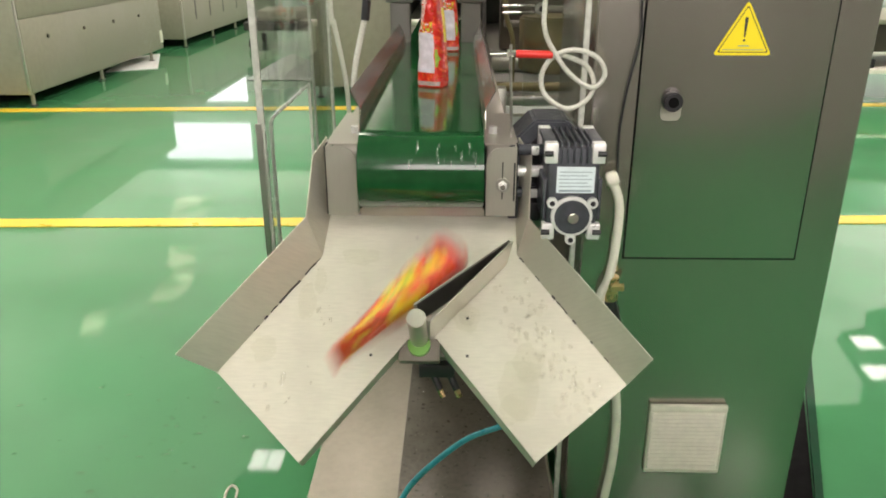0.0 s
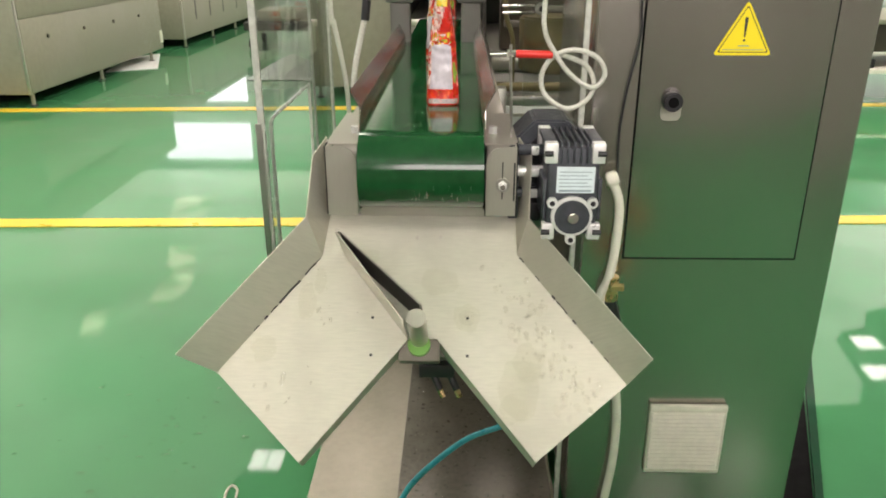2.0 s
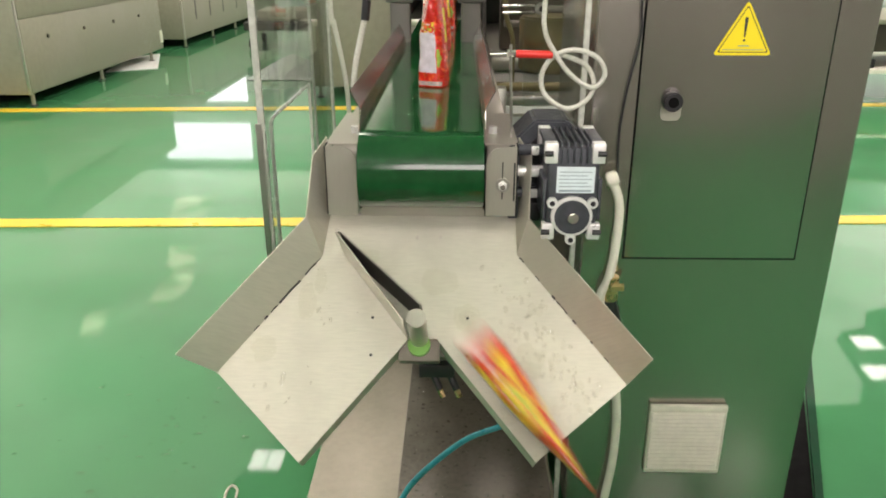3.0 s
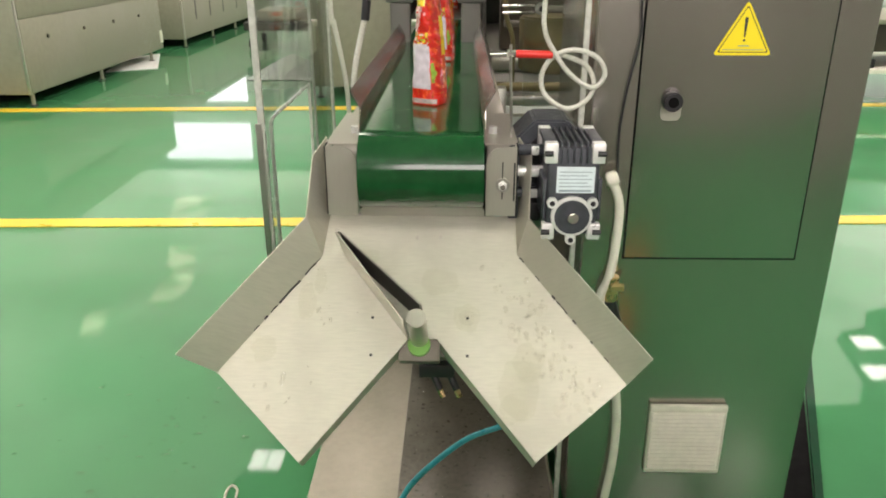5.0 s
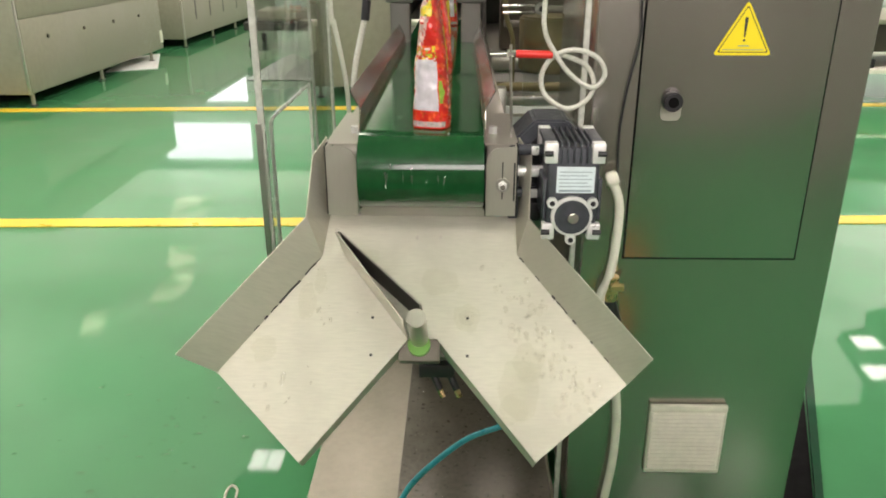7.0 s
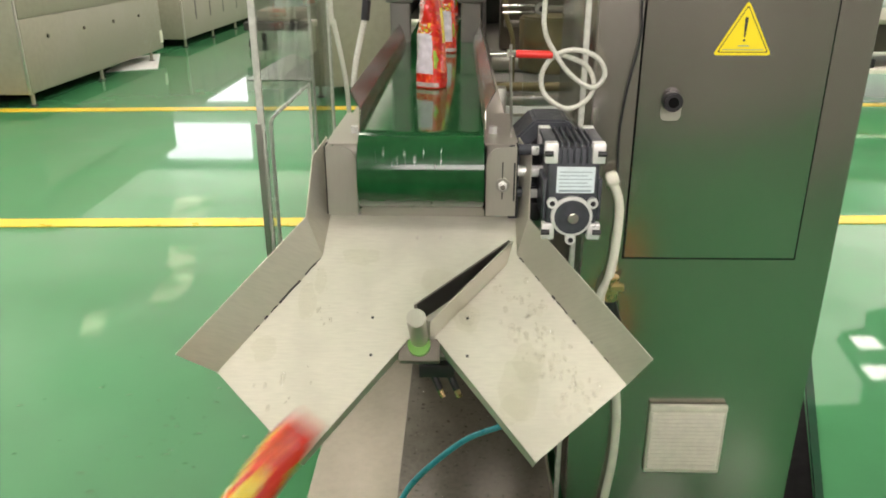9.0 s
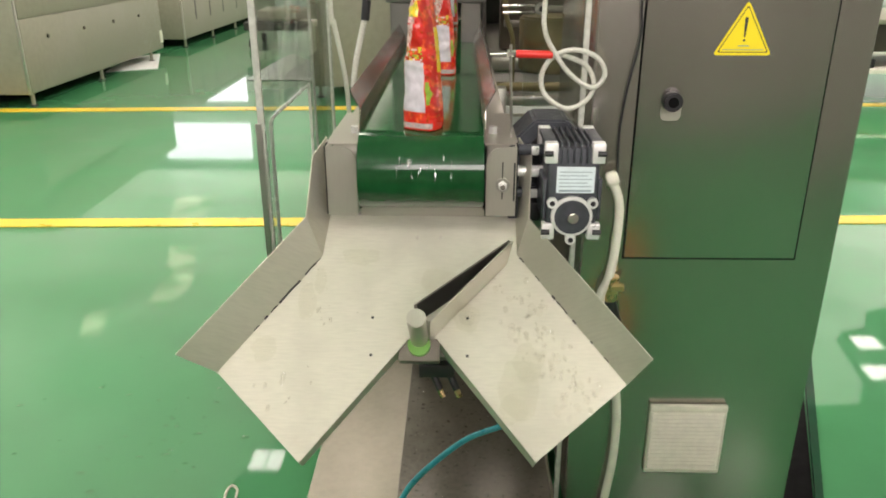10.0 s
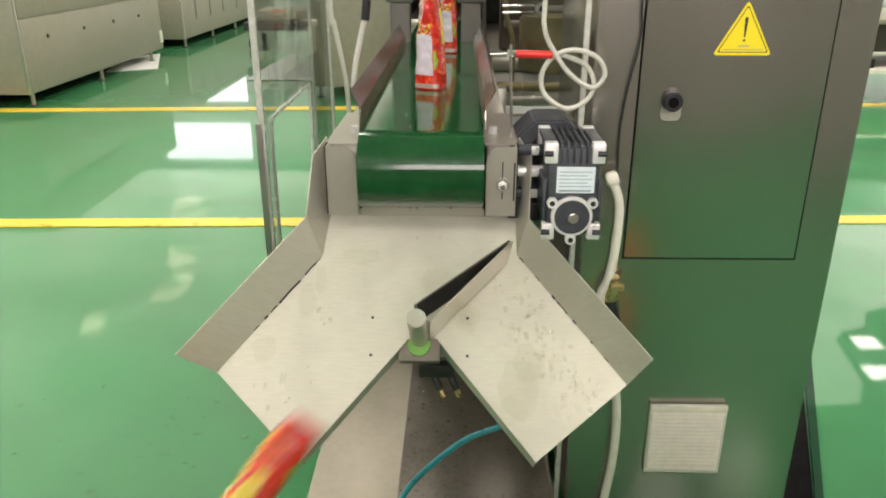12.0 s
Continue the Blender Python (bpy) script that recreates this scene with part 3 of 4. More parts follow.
# half outlines: top corner, bend, outer tip, lower tip, inner notch
HALF = {-1: [(-0.1595, 0), (-0.166, -0.076), (-0.316, -0.274), (-0.176, -0.410), (-0.019, -0.218)],
        1: [(0.158, 0), (0.159, -0.0715), (0.323, -0.287), (0.179, -0.405), (0.028, -0.2165)]}
part("chute_floor", slab([(x, y, -0.001) for x, y in HALF[-1] + HALF[1][::-1]], 0.002), CHUTE, chute)
down = CH.inverted()
for s in (-1, 1):
    (ax, ay), (bx, by), (cx, cy), (ex, ey), (nx, ny) = HALF[s]
    wall = part("side_wall", slab([(bx, by, 0), (cx, cy, 0), (s * (0.357 - 0.006 * s), -0.263, 0.060), (s * (0.180 - 0.006 * s), -0.032, 0.060)], 0.002), CHUTE, chute)
    p, q = Vector((bx + s * 0.0003, by, 0.0005)), Vector((cx, cy, 0.0005))
    seams = ((0.0, 0.30, 0.0007), (0.02, 0.06, 0.0021), (0.17, 0.21, 0.0017), (0.33, 0.36, 0.0026), (0.37, 0.47, 0.0018), (0.52, 0.55, 0.0024), (0.30, 0.99, 0.0006), (0.68, 0.70, 0.0019), (0.80, 0.84, 0.0016)) if s > 0 else (
        (0.02, 0.30, 0.0013), (0.06, 0.17, 0.0020), (0.22, 0.42, 0.0024), (0.44, 0.50, 0.0018), (0.53, 0.56, 0.0026), (0.50, 0.99, 0.0005), (0.61, 0.66, 0.0015))
    for a, b, r in seams:
        part("weld_seam", tube([p.lerp(q, a), p.lerp(q, (a + b) / 2) + Vector((s * 0.0007, 0.0006, 0.0006)), p.lerp(q, b)], r, 5, 6), BURNT, wall, "dark weld seam")
    # the wing rises beside the roller cheek
    wing = [down @ Vector(p) for p in ((s * 0.158, 0.012, 0.771), (s * (0.180 - 0.006 * s), -0.055, 0.790), (s * 0.179, -0.004, 0.878), (s * 0.160, 0.030, 0.902))]
    part("wing", slab([wing[0], Vector((bx, by, 0)), wing[1]], 0.002), CHUTE, chute)
    part("wing_top", slab(wing, 0.002), CHUTE, chute)
    part("lower_flange", slab([(ex, ey, -0.001), (nx + s * 0.002, ny - 0.002, -0.001), (nx + s * 0.002, ny - 0.002, -0.034 - 0.016 * (s > 0)), (ex, ey, -0.034 - 0.016 * (s > 0))], 0.002), CHUTE, chute)
    for y in (-0.182, -0.244):
        part("rivet_hole", rod((s * 0.076, y, -0.0005), (s * 0.076, y, 0.0006), 0.0025, 10), BLACK, chute)
for x in (-0.008, 0.031):
    part("rivet", rod((x, -0.040, -0.001), (x, -0.040, 0.0016), 0.003, 12, bevel=0.0006), STEEL_H, chute)
part("pivot_block", box((-0.033, -0.252, -0.022), (0.033, -0.190, -0.004), 0.003), DULL, chute, "steel pivot block")
part("bearing_pad", rod((-0.0002, -0.2271, -0.004), (-0.0002, -0.2271, 0.004), 0.0180, 28), GREENPAD, chute, "lime green plastic bearing pad")
part("support_arm", box((-0.045, -0.235, -0.062), (0.045, -0.115, -0.042), 0.003), DULL, chute)
part("support_bar", slab([down @ Vector(p) for p in ((-0.03, 0.10, 0.70), (0.03, 0.10, 0.70), (0.03, -0.09, 0.585), (-0.03, -0.09, 0.585))], 0.006), DULL, chute)

# ---- water on the chute ----
rng = random.Random(5)


def drop_mesh(i):
    bm = bmesh.new()
    bmesh.ops.create_uvsphere(bm, u_segments=12, v_segments=6, radius=1)
    r = random.Random(i)
    for v in bm.verts:
        v.co.x *= 1 + 0.25 * noise.noise(v.co * 1.3 + Vector((i * 3.1, 0, 0)))
        v.co.y *= 1 + 0.25 * noise.noise(v.co * 1.3 + Vector((0, i * 2.7, 0)))
        v.co.z = max(v.co.z, -0.1)
    return mesh_of(bm, "water_drop", WATER, True)


drop_kinds = [drop_mesh(i) for i in range(5)]
for i in range(120):
    u = rng.random()
    side = 1 if i < 100 else -1
    # drops lie thickest along the middle of the branch
    x = 0.125 + 0.135 * u + rng.uniform(-0.030, 0.035)
    y = -0.110 - 0.215 * u + rng.uniform(-0.045, 0.035)
    if side < 0:
        x, y = -x + rng.uniform(-0.02, 0.05), y - 0.02
    size = rng.choice((0.0014, 0.002, 0.0028, 0.004, 0.0052)) * rng.uniform(0.8, 1.2) * (1.0 if side > 0 else 0.7)
    # none beyond the lower edges of the branches
    if y < (-0.268 - 0.971 * (x + 0.316) if side < 0 else -0.281 + 0.819 * (x - 0.323)):
        continue
    drop = new("water_drop", drop_kinds[i % 5])
    drop.parent = chute
    drop.matrix_local = Matrix.Translation((x, y, 0.0001)) @ pose(0, 0, 0, 0, 0, rng.uniform(-25, 25)) @ Matrix.Diagonal((size, size * rng.uniform(1.0, 1.9), size * 0.24, 1))

# dried water marks: thin uneven films on the sheet
def stain(x, y, rx, ry, seed, mat):
    bm = bmesh.new()
    ring = []
    for k in range(36):
        a = math.tau * k / 36
        w = 1 + 0.32 * noise.noise(Vector((math.cos(a) * 1.6, math.sin(a) * 1.6, seed)))
        ring.append(bm.verts.new((rx * w * math.cos(a), ry * w * math.sin(a), 0)))
    bm.faces.new(ring)
    part("water_mark", bm, mat, chute, m=pose(x, y, 0.0004))


for x, y, rx, ry, seed in ((0.157, -0.297, 0.032, 0.048, 1), (0.172, -0.255, 0.024, 0.030, 2), (0.145, -0.330, 0.020, 0.024, 9), (-0.185, -0.155, 0.014, 0.034, 4),
                           (-0.165, -0.120, 0.010, 0.022, 5), (-0.245, -0.235, 0.022, 0.020, 6), (-0.100, -0.075, 0.030, 0.016, 7), (0.030, -0.120, 0.034, 0.022, 8)):
    stain(x, y, rx, ry, seed, WATERMARK)
for rr in (0.022, 0.013):
    stain(0.075, -0.180, rr, rr, 3, WATERMARK)

# the upright post round which the flap swings
part("pivot_post", rod((-0.0002, -0.2170, -0.003), (-0.0002, -0.2170, 0.108), 0.0145, 28, bevel=0.0015), STEEL_H, chute)

# ---- the swinging flap, built about its pivot, pointing uphill ----
PIVOT = (-0.0002, -0.2111, 0.003)
flap = thing("diverter_flap", "folded stainless diverter flap on a round pivot post", "diverter flap", m=CH @ pose(*PIVOT, 0, 0, -48))
FL = 0.191
for s in (-1, 1):
    part("flap_plate", slab([(s * 0.0180, 0.006, 0.001), (s * 0.0024, FL - 0.006, 0.001), (s * 0.0024, FL, 0.088), (s * 0.0180, 0.010, 0.090)], 0.0018), STEEL_H, flap)
    # dark inner sheet puts the shade of the open fold into its colour
    part("inner_shade", slab([(s * 0.0162, 0.012, 0.004), (s * 0.0014, FL - 0.012, 0.004), (s * 0.0014, FL - 0.006, 0.082), (s * 0.0162, 0.014, 0.084)], 0.0008), DARKSTEEL, flap, "dark sheet inside the fold, with the shade in its colour")
part("folded_edge", rod((0, FL - 0.006, 0.001), (0, FL, 0.088), 0.0036, 14), CHUTE, flap)

for i in range(26):
    ob = new("water_streak", streak_mesh(i))
    ob.parent = conveyor
    tagged(ob, kind="stuff")
    STREAKS.append((ob, LOOP * i / 26 + 0.04 * math.sin(i * 2.3), 0.034 * math.sin(i * 1.7)))

# drops that fell on the dark sheet
rt = random.Random(23)
bm = bmesh.new()
for k in range(150):
    w = rt.uniform(0.0012, 0.0036)
    bmesh.ops.create_uvsphere(bm, u_segments=8, v_segments=5, radius=1, matrix=Matrix.Translation((rt.uniform(-0.05, 0.25), rt.uniform(0.08, 0.66), 0.0791)) @ Matrix.Diagonal((w * rt.uniform(0.8, 2.4), w, 0.0008, 1)))
tagged(new("sheet_drops", mesh_of(bm, "sheet_drops", WATER, True)), "water drops scattered on the dark sheet of the base plate", "water", kind="stuff")

# valve and fittings below the pivot
valve = thing("air_cylinder", "small black pneumatic cylinder with brass fittings", "pneumatic valve", m=pose(0.026, -0.085, 0.535))
part("body", box((-0.03, -0.022, -0.012), (0.03, 0.022, 0.012), 0.003), BLACK, valve)
for x in (-0.006, 0.022):
    f = part("fitting", rod((x, -0.012, -0.010), (x + 0.012, -0.022, -0.034), 0.0065, 12), BLACK, valve)
    part("brass_nut", rod((x + 0.012, -0.022, -0.034), (x + 0.017, -0.026, -0.046), 0.005, 6), BRASS, f)
part("bracket", box((-0.04, -0.005, 0.012), (0.04, 0.03, 0.018), 0.001), ALU, valve)
part("stem", box((-0.012, 0.02, 0.012), (0.012, 0.032, 0.090), 0.001), DULL, valve)
teal = thing("air_hose", "teal plastic air hose curving under the chute", "hose")
part("tube", tube([(-0.16, -0.02, 0.082), (-0.069, -0.02, 0.162), (-0.024, -0.02, 0.237), (0.030, -0.02, 0.297), (0.083, -0.02, 0.342), (0.135, -0.02, 0.366), (0.187, -0.01, 0.385), (0.20, 0.02, 0.46), (0.15, 0.04, 0.60), (0.124, 0.06, 0.80)], 0.0055), TEAL, teal)

# ---- gear motor beside the roller ----
motor = thing("gear_motor", "dark gear motor with aluminium corners and pale label", "motor", m=pose(0.238, 0, 0.829))
part("housing", box((-0.040, -0.074, -0.060), (0.040, 0.044, 0.082), 0.006), CAST, motor)
for sx in (-1, 1):
    for z0, z1 in ((-0.066, -0.040), (0.058, 0.090)):
        c = part("corner_block", box((sx * 0.026, -0.080, z0), (sx * 0.046, -0.062, z1), 0.002), ALU, motor)
        part("bolt_slot", rod((sx * 0.047, -0.0812, (z0 + z1) / 2), (sx * 0.034, -0.0812, (z0 + z1) / 2), 0.0045, 10), BLACK, c)
        part("corner_block", box((sx * 0.026, 0.028, z0), (sx * 0.046, 0.048, z1), 0.002), ALU, motor)
    part("top_rail", box((sx * 0.027, -0.062, 0.0805), (sx * 0.045, 0.028, 0.089), 0.001), CAST, motor)
for i in range(5):
    x = -0.020 + i * 0.010
    part("cooling_fin", box((x - 0.0018, -0.070, 0.075), (x + 0.0018, 0.040, 0.0895), 0.0006), CAST, motor)
    part("front_fin", box((x - 0.0016, -0.0785, 0.058), (x + 0.0016, -0.072, 0.085), 0.0006), CAST, motor)
for x in (-0.043, 0.043):
    part("side_rib", box((x - 0.003, -0.070, -0.036), (x + 0.003, 0.020, 0.030), 0.001), CAST, motor)
part("output_ring", rod((0, -0.073, -0.027), (0, -0.083, -0.027), 0.0325, 40, bevel=0.002), ALU, motor)
part("output_cover", rod((0, -0.0825, -0.027), (0, -0.0845, -0.027), 0.0275, 40), CAST, motor)
part("shaft_end", rod((0.001, -0.084, -0.027), (0.001, -0.092, -0.027), 0.0085, 20, bevel=0.001), CHROME, motor)
for a in (35, 145, 270):
    px, pz = 0.0385 * math.cos(radians(a)), -0.027 + 0.0385 * math.sin(radians(a))
    lug = part("lug", rod((px, -0.074, pz), (px, -0.0835, pz), 0.0085, 16, bevel=0.001), ALU, motor)
    part("lug_screw", rod((px, -0.0832, pz), (px, -0.0842, pz), 0.0042, 12), BLACK, lug)
label = part("rating_label", box((-0.026, -0.0752, 0.010), (0.033, -0.0742, 0.052)), PAPER, motor, "pale blue rating label")
for i in range(5):
    part("print_line", box((-0.022, -0.0760, 0.0200 + i * 0.0058), (0.028 - 0.006 * (i % 2), -0.0753, 0.0212 + i * 0.0058)), INKB, label)
part("logo_bar", box((-0.022, -0.0760, 0.0122), (0.028, -0.0753, 0.0152)), INKB, label)
bell = [(-0.024 + 0.070 * math.cos(radians(22.5 + 45 * k)), 0.100, 0.033 + 0.070 * math.sin(radians(22.5 + 45 * k))) for k in range(8)]
part("motor_body", slab(bell, 0.100, bevel=0.004), CAST, motor)
part("motor_collar", rod((-0.024, 0.046, 0.028), (-0.024, 0.050, 0.028), 0.045, 32), BLACK, motor)
part("motor_mark", rod((-0.024, 0.0485, 0.078), (-0.024, 0.0495, 0.078), 0.004, 10), BLACK, motor)
for i in range(3):
    y = -0.058 + 0.030 * i
    part("mount_bolt", rod((-0.094, 0.000, 0.060 - 0.036 * i), (-0.040, 0.000, 0.060 - 0.036 * i), 0.009, 14), (ALU if i == 1 else CAST), motor)
    part("bolt_head", box((-0.060, -0.011, 0.053 - 0.036 * i), (-0.048, 0.009, 0.067 - 0.036 * i), 0.001), ALU, motor)
part("mount_flange", box((-0.095, 0.00, -0.06), (-0.078, 0.06, 0.068), 0.003), CAST, motor)
part("torque_plate", box((-0.07, -0.005, -0.062), (-0.04, 0.04, -0.030), 0.003), BLACK, motor)

# ---- control cabinet ----
cab = thing("control_cabinet", "brushed stainless control cabinet with closed door", "cabinet", m=pose(0.289, 0.100, 0))
CW = 0.461
part("body", box((0, 0, 0.09), (CW, 0.46, 2.05), 0.004), CABINET, cab)
part("door_gap", box((0.0745, -0.0008, 0.6575), (0.3925, 0.004, 1.9535)), RUBBER_SHADE, cab)
door = part("door", box((0.0775, -0.003, 0.6610), (0.3895, 0.003, 1.95), 0.0012), CABINET, cab)
lock = part("door_lock", rod((0.1325, -0.003, 0.951), (0.1325, -0.022, 0.951), 0.0165, 24, bevel=0.002), BLACK, door)
part("lock_barrel", rod((0.1325, -0.0222, 0.951), (0.1325, -0.0232, 0.951), 0.009, 16), RUBBER_SHADE, lock)
part("lock_plate", slab([(0.134 + 0.0175 * math.copysign(abs(math.cos(a)) ** 0.5, math.cos(a)), -0.0040, 0.936 + 0.0195 * math.copysign(abs(math.sin(a)) ** 0.5, math.sin(a))) for a in [k * math.tau / 28 for k in range(28)]], 0.002), STEEL_H, lock)
for x in (0.05, CW - 0.05):
    for y in (0.05, 0.41):
        part("foot", rod((x, y, 0), (x, y, 0.092), 0.022, 14), BLACK, cab)


def rounded_triangle(cx, z0, z1, half, r, y, n=5):
    c = [(cx - half, z0), (cx + half, z0), (cx, z1)]
    out = []
    for i in range(3):
        p, q, s = Vector(c[i]), Vector(c[i - 1]), Vector(c[(i + 1) % 3])
        a, b = p + (q - p).normalized() * r, p + (s - p).normalized() * r
        for k in range(n + 1):
            t = k / n
            v = a * (1 - t) ** 2 + p * 2 * t * (1 - t) + b * t * t
            out.append((v.x, y, v.y))
    return out


# warning sign on the door
sign = thing("warning_sign", "yellow triangular warning sticker on the cabinet door", "warning sign", m=pose(0.5305, 0.0965, 1.028))
part("sticker", slab(rounded_triangle(0, -0.001, 0.087, 0.0485, 0.008, -0.0006), 0.001), YELLOW, sign)
outer, inner = rounded_triangle(0, 0.0035, 0.0795, 0.0425, 0.004, -0.0014), rounded_triangle(0, 0.0048, 0.0768, 0.0400, 0.004, -0.0014)
bm = bmesh.new()
vo, vi = [bm.verts.new(p) for p in outer], [bm.verts.new(p) for p in inner]
for i in range(len(vo)):
    j = (i + 1) % len(vo)
    bm.faces.new((vo[i], vo[j], vi[j], vi[i]))
part("border", bm, INK, sign)
part("exclamation_stroke", slab([(-0.0014, -0.0016, 0.0285), (0.0012, -0.0016, 0.0285), (0.0026, -0.0016, 0.058), (0.0012, -0.0016, 0.0605), (-0.0014, -0.0016, 0.0605), (-0.0028, -0.0016, 0.058)], 0.0006), INK, sign)
part("exclamation_dot", rod((0, -0.0012, 0.0235), (0, -0.0018, 0.0235), 0.0021, 12), INK, sign)
part("print_line", box((-0.009, -0.0019, 0.0137), (0.009, -0.0013, 0.0152)), INKB, sign)
part("print_line", box((-0.034, -0.0019, 0.0077), (0.034, -0.0013, 0.0088)), INKB, sign)

# vent grille on the cabinet
vent = thing("vent_grille", "cream plastic louvred filter grille on the cabinet", "vent", m=pose(0.5235, 0.0985, 0.265))
bm = bmesh.new()
box((-0.0765, -0.010, 0.066), (0.0765, 0.0, 0.081), 0.002, bm)
box((-0.0765, -0.008, -0.081), (0.0765, 0.0, -0.073), 0.002, bm)
for s in (-1, 1):
    box((s * 0.0765, -0.008, -0.072), (s * 0.0715, 0.0, 0.065), 0.001, bm)
part("frame", bm, CREAM, vent)
# backing coloured grey to put the shade between the slats into it
part("backing", box((-0.072, -0.003, -0.075), (0.072, 0.0, 0.068)), HAZE, vent, "grey backing that gives the dark lines between the slats")
for i in range(15):
    z = -0.0685 + i * 0.0092
    part("slat", slab([(-0.0712, -0.0115, z), (0.0712, -0.0115, z), (0.0712, -0.0045, z + 0.0062), (-0.0712, -0.0045, z + 0.0062)], 0.0014), CREAM, vent)

# dark plinth, and a black sheet painting the shade under the cabinet
mat = thing("shade_sheet", "black sheet standing in for the shade under the cabinet's edge", "mat")
part("sheet", slab([(0.66, 0.10, 0.006), (0.871, 0.190, 0.006), (1.058, 0.709, 0.006), (0.70, 0.60, 0.006)], 0.010), RUBBER_SHADE, mat)
plinth = thing("base_strip", "dark green painted steel base strip on the floor", "base strip")
part("strip", slab([(0.874, 0.188, 0.008), (0.892, 0.188, 0.008), (1.167, 0.916, 0.008), (1.074, 0.731, 0.008)], 0.016), DKGREEN, plinth)

# ---- guards ----
guard = thing("acrylic_guard", "clear acrylic side guard with cut-out and bright edges", "guard panel")
GX = -0.340
pan = [(0.315, 0.42), (0.385, 0.42), (0.385, 0.83), (0.405, 0.853), (0.81, 0.853), (0.83, 0.83), (0.83, 0.42), (1.207, 0.42), (1.207, 1.75), (0.315, 1.75)]
part("sheet", slab([(GX, y, z) for y, z in pan], 0.008), ACRYLIC, guard)
part("front_edge", box((GX - 0.0065, 0.303, 0.42), (GX + 0.0065, 0.314, 1.75), 0.001), ACRYL_EDGE, guard)
part("front_channel", box((GX - 0.0105, 0.298, 0.42), (GX + 0.002, 0.3025, 0.862)), STEEL, guard)
part("cutout_edge", tube([(GX, 0.384, 0.43), (GX, 0.384, 0.70), (GX, 0.385, 0.825), (GX, 0.405, 0.852), (GX, 0.60, 0.853), (GX, 0.81, 0.852), (GX, 0.829, 0.83), (GX, 0.829, 0.60), (GX, 0.829, 0.43)], 0.0042, 6, 8), ACRYL_EDGE, guard)
part("rear_edge", box((GX - 0.004, 1.208, 0.42), (GX + 0.004, 1.214, 1.75)), ACRYL_EDGE, guard)
part("thin_edge", rod((-0.294, 0.900, 1.750), (-0.291, 0.900, 0.455), 0.0030, 8), ACRYL_EDGE, guard)
part("thin_edge", rod((-0.345, 0.900, 1.750), (-0.339, 0.900, 0.455), 0.0042, 8), ACRYL_EDGE, guard)
part("edge_foot", box((GX + 0.005, 0.885, 0.440), (-0.285, 0.915, 0.457), 0.002), ACRYL_EDGE, guard)
part("bracket", box((GX + 0.005, 0.92, 0.44), (-0.12, 0.95, 0.457), 0.003), STEEL, guard)
part("bracket", box((GX + 0.005, 1.00, 0.44), (-0.12, 1.04, 0.47), 0.003), STEEL, guard)
front = thing("acrylic_guard", "clear acrylic front guard with pale vertical edge", "guard panel")
part("sheet", box((0.170, 0.119, 0.935), (0.2695, 0.127, 1.75)), ACRYLIC, front)
part("edge_post", box((0.270, 0.1155, 0.074), (0.2795, 0.1305, 1.75), 0.0015), ACRYL_EDGE, front)

# ---- things behind the guard ----
bars = thing("machine_bars", "horizontal steel bars inside the machine", "machine frame")
part("pale_panel", box((0.135, 0.95, 0.50), (0.75, 0.96, 0.772), 0.003), WALL, bars, "pale enamel panel")
part("panel_lip", box((0.135, 0.94, 0.745), (0.75, 0.949, 0.752)), STEEL_H, bars)
part("ledge", box((0.135, 0.955, 0.774), (0.75, 1.00, 0.800), 0.003), STEEL, bars)
part("brass_rail", rod((0.15, 1.02, 0.815), (0.75, 1.02, 0.815), 0.014, 16), OLIVE, bars, "olive brass rail")
part("cross_bar", box((0.20, 1.30, 0.955), (0.60, 1.32, 0.975), 0.003), DULL, bars)
part("guide_drum", rod((0.345, 1.18, 0.84), (0.345, 1.18, 1.00), 0.105, 32, bevel=0.006), OLIVE, bars, "dim olive brass drum")
for z in (1.026, 1.044):
    part("fork_prong", box((0.176, 0.95, z - 0.004), (0.262, 0.962, z + 0.004), 0.0015), CHROME, bars)
part("fork_ring", rod((0.280, 0.948, 1.036), (0.280, 0.966, 1.036), 0.016, 24, bevel=0.002), STEEL, bars)
part("fork_pin", rod((0.280, 0.942, 1.036), (0.280, 0.950, 1.036), 0.007, 16), BLACK, bars)
part("fork_arm", box((0.290, 0.95, 1.028), (0.45, 0.965, 1.044), 0.002), DULL, bars)
part("slant_tube", tube([(0.185, 1.06, 1.20), (0.192, 1.06, 1.02), (0.212, 1.06, 0.95), (0.215, 1.06, 0.86), (0.215, 1.06, 0.80)], 0.007, 6, 10), OLIVE, bars)
part("post", box((0.70, 0.90, 0.075), (0.75, 1.0, 0.83), 0.003), STEEL, bars)
part("post", box((0.155, 0.90, 0.075), (0.19, 0.95, 0.83), 0.003), STEEL, bars)

# ---- air nozzle, hoses and cable ----
gun = thing("air_nozzle", "red air nozzle on a thin upright rod", "air nozzle", m=pose(0.145, 0.05, 0.898))
part("rod", tube([(0.003, 0, 0.0), (0.001, 0, 0.06), (-0.002, 0, 0.142), (-0.002, 0, 0.150)], 0.0024), STEEL, gun)
part("grip", rod((0.006, 0, 0.1365), (0.066, 0.004, 0.1345), 0.0062, 16, bevel=0.001), REDP, gun, "red plastic sleeve")
part("tip", rod((-0.036, 0, 0.136), (-0.002, 0, 0.137), 0.0022, 10), CHROME, gun)
part("nut", rod((-0.008, 0, 0.137), (0.006, 0, 0.137), 0.0055, 6), CHROME, gun)
coil = thing("braided_hose", "clear braided air hose hanging in a loop", "hose")
